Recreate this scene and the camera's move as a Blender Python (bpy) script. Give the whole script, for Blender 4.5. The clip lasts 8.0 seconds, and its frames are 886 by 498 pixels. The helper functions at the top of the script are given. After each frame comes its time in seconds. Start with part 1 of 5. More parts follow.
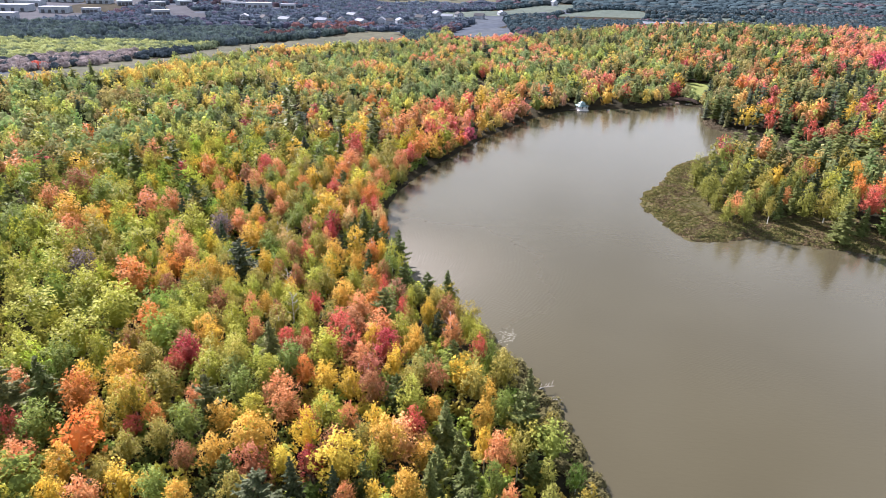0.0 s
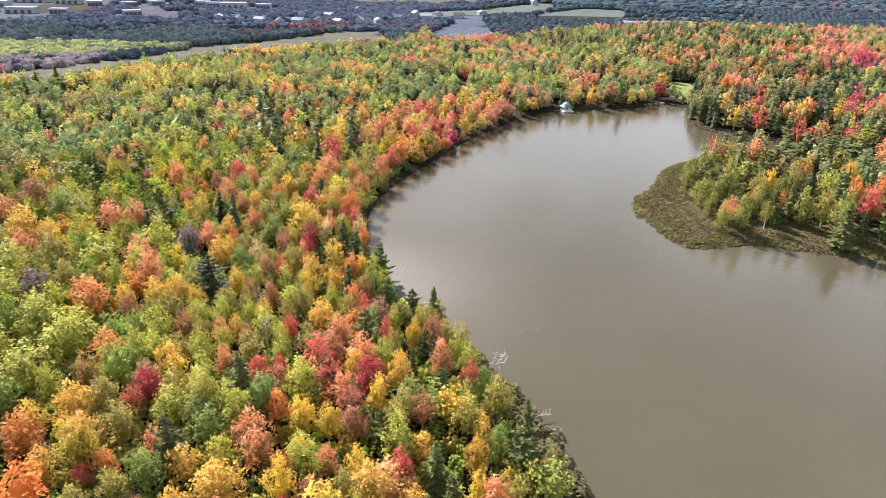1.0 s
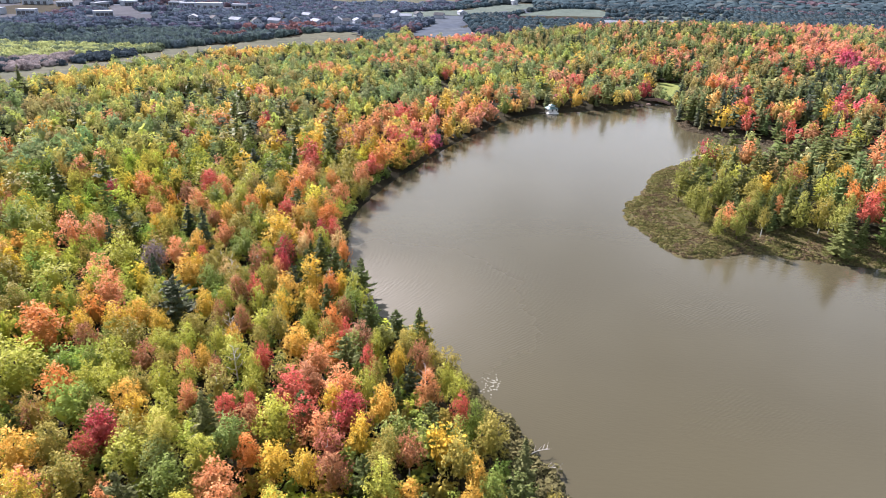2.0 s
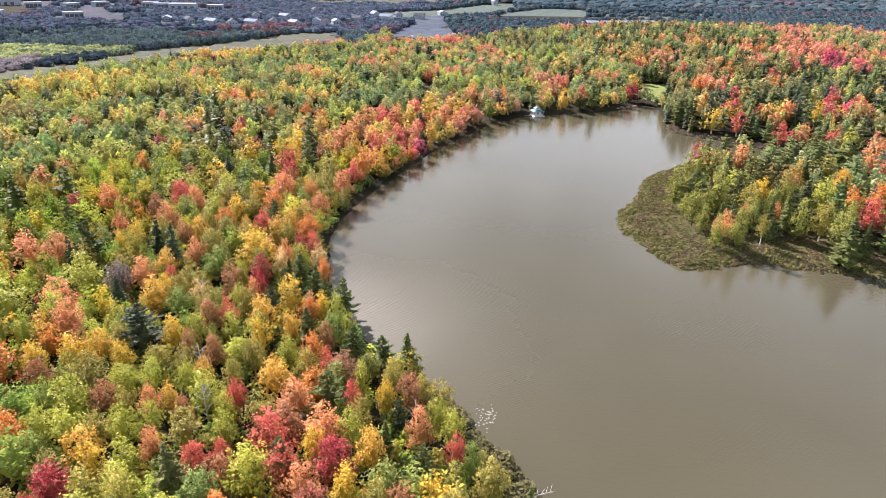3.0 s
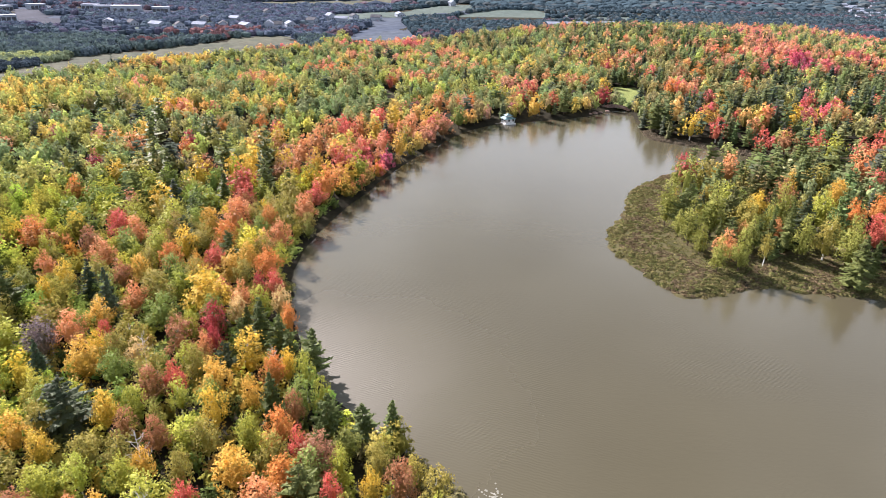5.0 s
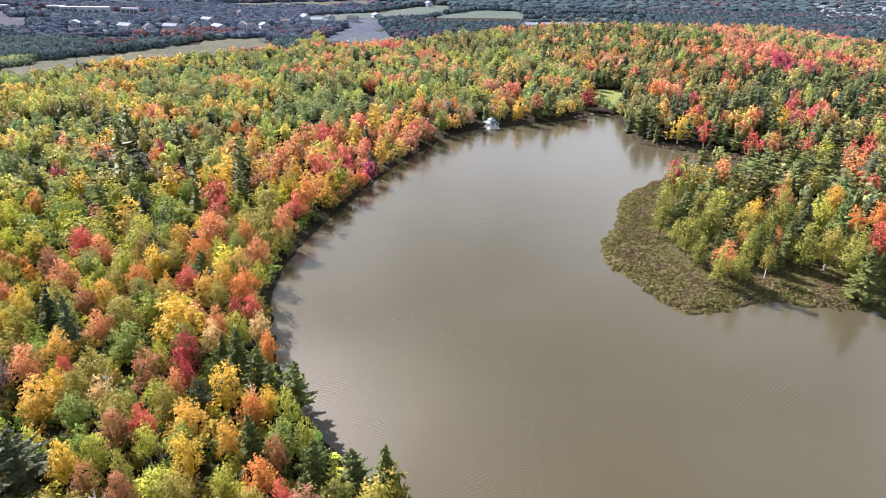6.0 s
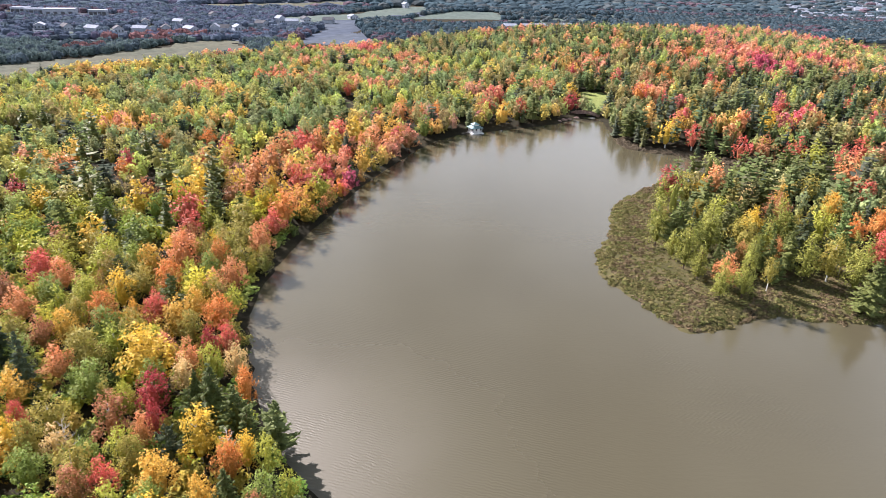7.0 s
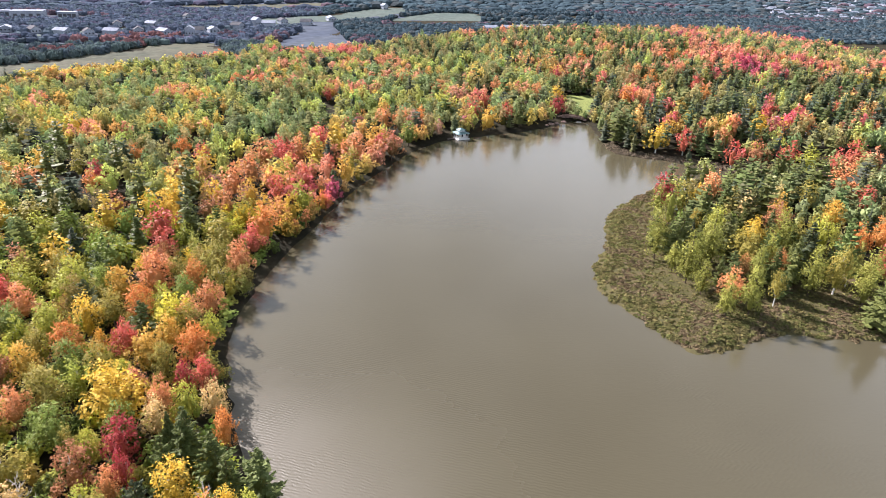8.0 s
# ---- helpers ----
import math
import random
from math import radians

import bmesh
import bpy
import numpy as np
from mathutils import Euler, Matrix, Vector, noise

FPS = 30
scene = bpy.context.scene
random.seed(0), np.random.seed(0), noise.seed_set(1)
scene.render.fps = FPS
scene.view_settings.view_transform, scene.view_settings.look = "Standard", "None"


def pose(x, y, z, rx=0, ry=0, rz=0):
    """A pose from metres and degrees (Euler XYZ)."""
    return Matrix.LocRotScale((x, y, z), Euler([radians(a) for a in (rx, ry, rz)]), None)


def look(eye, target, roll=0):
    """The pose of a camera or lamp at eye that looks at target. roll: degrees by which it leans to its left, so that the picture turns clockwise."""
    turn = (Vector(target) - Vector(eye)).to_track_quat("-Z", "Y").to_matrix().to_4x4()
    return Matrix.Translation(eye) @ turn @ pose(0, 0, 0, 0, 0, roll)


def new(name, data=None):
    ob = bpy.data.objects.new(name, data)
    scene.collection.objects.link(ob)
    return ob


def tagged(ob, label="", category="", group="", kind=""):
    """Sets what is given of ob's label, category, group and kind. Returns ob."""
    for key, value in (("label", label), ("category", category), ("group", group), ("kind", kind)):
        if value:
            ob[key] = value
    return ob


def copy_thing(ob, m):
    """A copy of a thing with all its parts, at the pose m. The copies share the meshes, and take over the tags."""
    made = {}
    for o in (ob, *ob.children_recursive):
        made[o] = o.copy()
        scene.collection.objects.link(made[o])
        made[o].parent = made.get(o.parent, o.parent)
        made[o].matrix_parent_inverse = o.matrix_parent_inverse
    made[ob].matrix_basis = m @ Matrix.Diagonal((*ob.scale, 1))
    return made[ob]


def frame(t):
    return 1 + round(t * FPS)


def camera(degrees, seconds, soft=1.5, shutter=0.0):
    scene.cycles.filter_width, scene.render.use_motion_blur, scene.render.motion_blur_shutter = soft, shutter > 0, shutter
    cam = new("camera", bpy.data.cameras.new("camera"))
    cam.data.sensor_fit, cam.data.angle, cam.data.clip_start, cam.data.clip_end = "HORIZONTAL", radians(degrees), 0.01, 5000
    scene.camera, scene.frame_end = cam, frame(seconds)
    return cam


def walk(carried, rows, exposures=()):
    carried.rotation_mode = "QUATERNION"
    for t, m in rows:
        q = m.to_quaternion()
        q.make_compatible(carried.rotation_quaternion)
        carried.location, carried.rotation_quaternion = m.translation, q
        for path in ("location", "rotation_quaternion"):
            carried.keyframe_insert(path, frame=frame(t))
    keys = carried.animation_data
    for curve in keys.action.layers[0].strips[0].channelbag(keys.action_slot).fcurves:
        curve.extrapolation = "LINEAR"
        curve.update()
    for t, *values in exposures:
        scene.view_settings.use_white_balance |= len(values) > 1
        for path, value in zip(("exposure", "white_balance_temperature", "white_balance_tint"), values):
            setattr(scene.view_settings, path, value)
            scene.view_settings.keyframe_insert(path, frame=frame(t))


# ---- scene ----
cam = camera(69.3, 8.0, soft=0.75)
# seconds, eye x, y, z, heading clockwise from +y, pitch, roll
ROWS = [
    (0.0, 0.67, -0.97, 74.82, -0.51, -24.97, 1.33),
    (0.5, 0.01, 4.21, 74.05, 0.43, -24.95, 1.33),
    (1.0, -0.29, 9.35, 73.39, 1.32, -24.93, 1.34),
    (1.5, -0.48, 14.47, 72.84, 2.18, -24.90, 1.36),
    (2.0, -0.69, 19.56, 72.37, 3.05, -24.88, 1.37),
    (2.5, -1.02, 24.63, 71.98, 3.93, -24.85, 1.39),
    (3.0, -1.50, 29.66, 71.65, 4.83, -24.82, 1.41),
    (3.5, -2.11, 34.68, 71.36, 5.76, -24.79, 1.43),
    (4.0, -2.79, 39.67, 71.11, 6.72, -24.75, 1.45),
    (4.5, -3.50, 44.64, 70.89, 7.71, -24.71, 1.48),
    (5.0, -4.16, 49.59, 70.70, 8.74, -24.67, 1.51),
    (5.5, -4.72, 54.52, 70.52, 9.78, -24.63, 1.54),
    (6.0, -5.12, 59.43, 70.35, 10.84, -24.58, 1.57),
    (6.5, -5.38, 64.33, 70.18, 11.89, -24.52, 1.60),
    (7.0, -5.51, 69.22, 70.02, 12.92, -24.47, 1.64),
    (7.5, -5.62, 74.09, 69.87, 13.91, -24.40, 1.68),
    (8.0, -5.88, 78.94, 69.72, 14.83, -24.34, 1.72),
]


def heading(x, y, z, yaw, pitch):
    a, p = radians(yaw), radians(pitch)
    return (x + 10 * math.sin(a) * math.cos(p), y + 10 * math.cos(a) * math.cos(p), z + 10 * math.sin(p))


walk(cam, [(t, look((x, y, z), heading(x, y, z, a, p), r)) for t, x, y, z, a, p, r in ROWS])

# ---- light ----
SUN_AZ, SUN_EL = -33.5, 35.0
scene.view_settings.exposure = 1.6
world = bpy.data.worlds.new("sky")
scene.world = world
world.use_nodes = True
wn = world.node_tree
sky = wn.nodes.new("ShaderNodeTexSky")
sky.sky_type, sky.sun_disc = "NISHITA", False
sky.sun_elevation, sky.sun_rotation = radians(SUN_EL), radians(SUN_AZ % 360)
sky.air_density, sky.dust_density = 1.0, 2.0
where = wn.nodes.new("ShaderNodeTexCoord")
puffs = wn.nodes.new("ShaderNodeTexNoise")
puffs.inputs["Scale"].default_value, puffs.inputs["Detail"].default_value = 2.6, 5.0
drift = wn.nodes.new("ShaderNodeMapping")
drift.inputs["Rotation"].default_value = (radians(-16), 0, radians(-27))
wn.links.new(where.outputs["Generated"], drift.inputs["Vector"])
wn.links.new(drift.outputs[0], puffs.inputs["Vector"])
cover = wn.nodes.new("ShaderNodeMapRange")
cover.inputs["From Min"].default_value, cover.inputs["From Max"].default_value = 0.44, 0.68
# more cloud towards the horizon
split = wn.nodes.new("ShaderNodeSeparateXYZ")
wn.links.new(where.outputs["Generated"], split.inputs[0])
low = wn.nodes.new("ShaderNodeMath")
low.operation, low.use_clamp = "SUBTRACT", True
low.inputs[0].default_value = 1.0
wn.links.new(split.outputs["Z"], low.inputs[1])
cubed = wn.nodes.new("ShaderNodeMath")
cubed.operation = "POWER"
cubed.inputs[1].default_value = 3.0
wn.links.new(low.outputs[0], cubed.inputs[0])
gather = wn.nodes.new("ShaderNodeMath")
gather.operation = "MULTIPLY_ADD"
gather.inputs[1].default_value = 0.42
wn.links.new(cubed.outputs[0], gather.inputs[0])
wn.links.new(puffs.outputs["Fac"], gather.inputs[2])
clouds = wn.nodes.new("ShaderNodeMix")
clouds.data_type = "RGBA"
wn.links.new(cover.outputs[0], clouds.inputs[0])
wn.links.new(sky.outputs[0], clouds.inputs[6])
# clouds are brighter towards the sun
toward = wn.nodes.new("ShaderNodeVectorMath")
toward.operation = "DOT_PRODUCT"
toward.inputs[1].default_value = (math.sin(radians(SUN_AZ)) * math.cos(radians(SUN_EL)), math.cos(radians(SUN_AZ)) * math.cos(radians(SUN_EL)), math.sin(radians(SUN_EL)))
wn.links.new(where.outputs["Generated"], toward.inputs[0])
ahead = wn.nodes.new("ShaderNodeMath")
ahead.operation = "MAXIMUM"
wn.links.new(toward.outputs["Value"], ahead.inputs[0])
glare = wn.nodes.new("ShaderNodeMath")
glare.operation = "POWER"
glare.inputs[1].default_value = 26.0
wn.links.new(ahead.outputs[0], glare.inputs[0])
veil = wn.nodes.new("ShaderNodeMath")
veil.operation = "MULTIPLY_ADD"
veil.inputs[1].default_value = -0.25
wn.links.new(glare.outputs[0], veil.inputs[0])
wn.links.new(gather.outputs[0], veil.inputs[2])
wn.links.new(veil.outputs[0], cover.inputs["Value"])
bright = wn.nodes.new("ShaderNodeMapRange")
bright.inputs["To Min"].default_value, bright.inputs["To Max"].default_value = 13.0, 40.0
wn.links.new(glare.outputs[0], bright.inputs["Value"])
tinted = wn.nodes.new("ShaderNodeVectorMath")
tinted.operation = "SCALE"
tinted.inputs[0].default_value = (0.9, 0.97, 1.13)
wn.links.new(bright.outputs[0], tinted.inputs["Scale"])
wn.links.new(tinted.outputs[0], clouds.inputs[7])
wn.links.new(clouds.outputs[2], wn.nodes["Background"].inputs[0])
wn.nodes["Background"].inputs[1].default_value = 0.038
sun = new("sun", bpy.data.lights.new("sun", "SUN"))
sun.data.energy, sun.data.angle, sun.data.color = 5.3, radians(0.55), (1.0, 0.9, 0.955)
sun_dir = Vector((math.sin(radians(SUN_AZ)) * math.cos(radians(SUN_EL)), math.cos(radians(SUN_AZ)) * math.cos(radians(SUN_EL)), math.sin(radians(SUN_EL))))
sun.matrix_world = look(sun_dir * 400, (0, 0, 0))


# ---- materials ----
def material(name):
    m = bpy.data.materials.new(name)
    m.use_nodes = True
    return m, m.node_tree, m.node_tree.nodes["Principled BSDF"]


def node(tree, kind, **values):
    n = tree.nodes.new(kind)
    for key, value in values.items():
        n.inputs[key.replace("_", " ")].default_value = value
    return n


def ramp(tree, source, stops):
    r = tree.nodes.new("ShaderNodeValToRGB")
    while len(r.color_ramp.elements) < len(stops):
        r.color_ramp.elements.new(0.5)
    for e, (at, c) in zip(r.color_ramp.elements, stops):
        e.position, e.color = at, (*c, 1)
    tree.links.new(source, r.inputs[0])
    return r.outputs[0]


def mixed(tree, factor, a, b, blend="MIX"):
    m = tree.nodes.new("ShaderNodeMix")
    m.data_type, m.blend_type = "RGBA", blend
    for value, socket in ((factor, m.inputs[0]), (a, m.inputs[6]), (b, m.inputs[7])):
        if isinstance(value, bpy.types.NodeSocket):
            tree.links.new(value, socket)
        else:
            socket.default_value = value if isinstance(value, float) else (*value, 1)
    return m.outputs[2]


def noise_out(tree, scale, detail=4.0, rough=0.6):
    geo = tree.nodes.new("ShaderNodeNewGeometry")
    n = node(tree, "ShaderNodeTexNoise", Scale=scale, Detail=detail, Roughness=rough)
    tree.links.new(geo.outputs["Position"], n.inputs["Vector"])
    return n.outputs["Fac"]


def plain(name, stops, scale, rough=0.8, metal=0.0, bump=0.0, bump_scale=None):
    """A surface whose colour wanders between stops at two scales, with fine relief."""
    m, t, p = material(name)
    coarse = ramp(t, noise_out(t, scale), stops)
    fine = ramp(t, noise_out(t, scale * 9, 3.0), [(0.3, (0.72, 0.72, 0.72)), (0.7, (1.15, 1.15, 1.15))])
    t.links.new(mixed(t, 1.0, coarse, fine, "MULTIPLY"), p.inputs["Base Color"])
    p.inputs["Roughness"].default_value, p.inputs["Metallic"].default_value = rough, metal
    if rough > 0.83:
        p.inputs["Specular IOR Level"].default_value = 0.03
    if bump:
        b = node(t, "ShaderNodeBump", Strength=0.6, Distance=bump)
        t.links.new(noise_out(t, bump_scale or scale * 6), b.inputs["Height"])
        t.links.new(b.outputs[0], p.inputs["Normal"])
    return m


def foliage(name, from_object, through_light=0.27):
    """Leaves: colour from the object (alpha: how far the inner leaves go to a green darkened as painted shade) or from
    the mesh's own leaf colours.
    """
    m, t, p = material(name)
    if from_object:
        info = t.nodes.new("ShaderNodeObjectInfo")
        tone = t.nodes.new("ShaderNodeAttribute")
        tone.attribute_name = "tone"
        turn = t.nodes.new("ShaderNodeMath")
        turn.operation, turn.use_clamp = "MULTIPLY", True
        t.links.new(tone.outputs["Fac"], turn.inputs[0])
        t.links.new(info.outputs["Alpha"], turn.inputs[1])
        # still-green inner leaves, darkened to paint shade into the crown
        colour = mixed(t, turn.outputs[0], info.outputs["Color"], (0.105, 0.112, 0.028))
    else:
        own = t.nodes.new("ShaderNodeAttribute")
        own.attribute_name = "leaf"
        colour = own.outputs["Color"]
    geo = t.nodes.new("ShaderNodeNewGeometry")
    each = ramp(t, geo.outputs["Random Per Island"], [(0.0, (0.7, 0.68, 0.66)), (0.5, (0.98, 0.98, 0.98)), (1.0, (1.24, 1.22, 1.14))])
    colour = mixed(t, 1.0, colour, each, "MULTIPLY")
    t.links.new(colour, p.inputs["Base Color"])
    p.inputs["Roughness"].default_value = 0.55
    p.inputs["Specular IOR Level"].default_value = 0.08 if from_object else 0.0
    back = t.nodes.new("ShaderNodeBsdfTranslucent")
    t.links.new(colour, back.inputs["Color"])
    mix = t.nodes.new("ShaderNodeMixShader")
    mix.inputs[0].default_value = through_light
    t.links.new(p.outputs[0], mix.inputs[1])
    t.links.new(back.outputs[0], mix.inputs[2])
    t.links.new(mix.outputs[0], t.nodes["Material Output"].inputs["Surface"])
    return m


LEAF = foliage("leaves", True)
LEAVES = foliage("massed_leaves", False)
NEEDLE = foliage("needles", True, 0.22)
NEEDLES = foliage("massed_needles", False, 0.12)
BARK = plain("bark", [(0.3, (0.06, 0.045, 0.032)), (0.7, (0.16, 0.125, 0.095))], 3.0, 0.9, 0, 0.03)
PALE_BARK = plain("pale_bark", [(0.35, (0.5, 0.48, 0.44)), (0.62, (0.68, 0.66, 0.6)), (0.7, (0.1, 0.09, 0.08))], 4.0, 0.8)
WHITE = plain("white_paint", [(0.3, (0.7, 0.71, 0.72)), (0.7, (0.82, 0.82, 0.8))], 0.6, 0.5)
TEAL = plain("green_metal_roof", [(0.3, (0.1, 0.19, 0.2)), (0.7, (0.16, 0.26, 0.26))], 0.8, 0.45, 0.1)
TIMBER = plain("grey_timber", [(0.3, (0.13, 0.11, 0.09)), (0.7, (0.25, 0.22, 0.19))], 1.2, 0.8)
ROOF_GREY = plain("asphalt_shingle", [(0.3, (0.07, 0.075, 0.085)), (0.7, (0.13, 0.13, 0.14))], 0.3, 0.85)
# bluish grey of the valley's pale roofs and walls paints in distance haze
ROOF_PALE = plain("hazed_pale_roofing", [(0.3, (0.24, 0.27, 0.33)), (0.7, (0.35, 0.38, 0.44))], 0.1, 0.9)
SIDING = plain("hazed_pale_siding", [(0.3, (0.3, 0.33, 0.39)), (0.7, (0.42, 0.45, 0.5))], 0.2, 0.9)
GLASS = material("dark_glass")[0]
GLASS.node_tree.nodes["Principled BSDF"].inputs["Base Color"].default_value = (0.02, 0.025, 0.03, 1)
GLASS.node_tree.nodes["Principled BSDF"].inputs["Roughness"].default_value = 0.08
STONE = plain("reddish_stone", [(0.3, (0.2, 0.13, 0.11)), (0.7, (0.36, 0.27, 0.23))], 0.9, 0.85, 0, 0.05)
LAWN = plain("mown_lawn", [(0.3, (0.15, 0.185, 0.06)), (0.7, (0.21, 0.235, 0.08))], 0.15, 0.9)
# blue-grey cast of the hay is distance haze put into the colour
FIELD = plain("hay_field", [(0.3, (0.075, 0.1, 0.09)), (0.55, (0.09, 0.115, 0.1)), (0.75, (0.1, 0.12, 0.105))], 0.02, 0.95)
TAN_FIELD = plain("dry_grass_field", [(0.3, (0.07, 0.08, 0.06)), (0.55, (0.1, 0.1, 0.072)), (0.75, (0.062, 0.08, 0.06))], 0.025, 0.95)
# the blue in this pasture colour is painted distance haze
VALLEY = plain("hazed_pasture", [(0.3, (0.055, 0.07, 0.1)), (0.5, (0.068, 0.084, 0.11)), (0.7, (0.08, 0.095, 0.11))], 0.012, 1.0)
# tarmac too is tinted bluish for the valley haze
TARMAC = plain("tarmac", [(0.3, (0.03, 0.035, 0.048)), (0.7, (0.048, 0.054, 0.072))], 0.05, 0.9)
SOIL = plain("woodland_floor", [(0.3, (0.018, 0.019, 0.013)), (0.5, (0.03, 0.027, 0.018)), (0.7, (0.045, 0.04, 0.024))], 0.06, 1.0, 0, 0.15, 0.8)
MARSH = plain("marsh_turf", [(0.3, (0.06, 0.057, 0.026)), (0.5, (0.085, 0.078, 0.036)), (0.7, (0.1, 0.076, 0.044))], 0.25, 1.0, 0, 0.1, 1.5)
PAD = plain("lily_pad", [(0.3, (0.15, 0.15, 0.11)), (0.7, (0.28, 0.27, 0.22))], 1.0, 0.5)
DRIFT = plain("bleached_wood", [(0.3, (0.45, 0.43, 0.4)), (0.7, (0.62, 0.6, 0.56))], 2.0, 0.8)


def water_material():
    m, t, p = material("murky_pond_water")
    silt = ramp(t, noise_out(t, 0.012, 3.0), [(0.3, (0.06, 0.0535, 0.032)), (0.7, (0.075, 0.0675, 0.041))])
    t.links.new(silt, p.inputs["Base Color"])
    p.inputs["Roughness"].default_value = 0.13
    p.inputs["IOR"].default_value = 1.45
    p.inputs["Specular IOR Level"].default_value = 0.56
    geo = t.nodes.new("ShaderNodeNewGeometry")
    lie = t.nodes.new("ShaderNodeMapping")
    lie.inputs["Rotation"].default_value = (0, 0, radians(28))
    lie.inputs["Scale"].default_value = (0.55, 1.5, 1.0)
    t.links.new(geo.outputs["Position"], lie.inputs["Vector"])
    n = node(t, "ShaderNodeTexNoise", Scale=1.1, Detail=3.0, Roughness=0.5)
    t.links.new(lie.outputs[0], n.inputs["Vector"])
    swell = node(t, "ShaderNodeTexWave", Scale=0.5, Distortion=9.0, Detail=3.0)
    swell.inputs["Detail Scale"].default_value = 0.6
    t.links.new(lie.outputs[0], swell.inputs["Vector"])
    both = t.nodes.new("ShaderNodeMath")
    both.operation = "MULTIPLY_ADD"
    # wind-ruffled water off the west bank
    lines = t.nodes.new("ShaderNodeMapping")
    lines.inputs["Rotation"].default_value = (0, 0, radians(-62))
    t.links.new(geo.outputs["Position"], lines.inputs["Vector"])
    ripple = node(t, "ShaderNodeTexWave", Scale=0.55, Distortion=5.0, Detail=3.0)
    ripple.inputs["Detail Scale"].default_value = 1.2
    t.links.new(lines.outputs[0], ripple.inputs["Vector"])
    off = t.nodes.new("ShaderNodeVectorMath")
    off.operation = "DISTANCE"
    off.inputs[1].default_value = (-8, 146, 0)
    t.links.new(geo.outputs["Position"], off.inputs[0])
    # the patch frays out along its rim
    frayed = t.nodes.new("ShaderNodeMath")
    frayed.operation = "MULTIPLY_ADD"
    frayed.inputs[1].default_value = 22.0
    t.links.new(noise_out(t, 0.06, 5.0), frayed.inputs[0])
    t.links.new(off.outputs["Value"], frayed.inputs[2])
    level = t.nodes.new("ShaderNodeMath")
    level.operation = "SUBTRACT"
    level.inputs[1].default_value = 0.5
    t.links.new(ripple.outputs["Fac"], level.inputs[0])
    near_shore = t.nodes.new("ShaderNodeMath")
    near_shore.operation = "DIVIDE"
    near_shore.inputs[1].default_value = 42.0
    t.links.new(frayed.outputs[0], near_shore.inputs[0])
    squared = t.nodes.new("ShaderNodeMath")
    squared.operation = "POWER"
    squared.inputs[1].default_value = 2.5
    t.links.new(near_shore.outputs[0], squared.inputs[0])
    fade = t.nodes.new("ShaderNodeMath")
    fade.operation = "POWER"
    fade.inputs[0].default_value = 0.37
    t.links.new(squared.outputs[0], fade.inputs[1])
    slick = t.nodes.new("ShaderNodeMath")
    slick.operation = "MULTIPLY_ADD"
    slick.inputs[1].default_value, slick.inputs[2].default_value = 0.4, 0.15
    t.links.new(fade.outputs[0], slick.inputs[0])
    t.links.new(slick.outputs[0], p.inputs["Roughness"])
    torn = node(t, "ShaderNodeMapRange", From_Min=0.36, From_Max=0.6, To_Min=0.3, To_Max=2.6)
    t.links.new(noise_out(t, 0.12, 3.0), torn.inputs["Value"])
    ruffle = t.nodes.new("ShaderNodeMath")
    ruffle.operation = "MULTIPLY"
    t.links.new(fade.outputs[0], ruffle.inputs[0])
    t.links.new(torn.outputs[0], ruffle.inputs[1])
    fine = t.nodes.new("ShaderNodeMath")
    fine.operation = "MULTIPLY_ADD"
    t.links.new(level.outputs[0], fine.inputs[0])
    t.links.new(ruffle.outputs[0], fine.inputs[1])
    t.links.new(n.outputs["Fac"], fine.inputs[2])
    gust = node(t, "ShaderNodeMapRange", From_Min=0.54, From_Max=0.7, To_Min=0.0, To_Max=1.1)
    t.links.new(noise_out(t, 0.022, 2.0), gust.inputs["Value"])
    t.links.new(swell.outputs["Fac"], both.inputs[0])
    t.links.new(gust.outputs[0], both.inputs[1])
    t.links.new(fine.outputs[0], both.inputs[2])
    b = node(t, "ShaderNodeBump", Strength=0.35, Distance=0.04)
    t.links.new(both.outputs[0], b.inputs["Height"])
    t.links.new(b.outputs[0], p.inputs["Normal"])
    return m


WATER = water_material()


# ---- mesh helpers ----
def mesh_of(name, verts, faces, mat, smooth=False, attribute=None, values=None):
    """A mesh from arrays of vertices and triangles; values: one per face under that attribute's name."""
    me = bpy.data.meshes.new(name)
    v, f = np.asarray(verts, np.float32), np.asarray(faces, np.int32)
    me.vertices.add(len(v))
    me.vertices.foreach_set("co", v.ravel())
    me.loops.add(f.size)
    me.loops.foreach_set("vertex_index", f.ravel())
    me.polygons.add(len(f))
    me.polygons.foreach_set("loop_start", np.arange(0, f.size, f.shape[1], dtype=np.int32))
    me.polygons.foreach_set("use_smooth", np.full(len(f), smooth))
    if attribute:
        kind = "FLOAT" if np.ndim(values) == 1 else "FLOAT_COLOR"
        a = me.attributes.new(attribute, kind, "FACE")
        a.data.foreach_set("value" if kind == "FLOAT" else "color", np.asarray(values, np.float32).ravel())
    me.update(calc_edges=True)
    me.materials.append(mat)
    return me


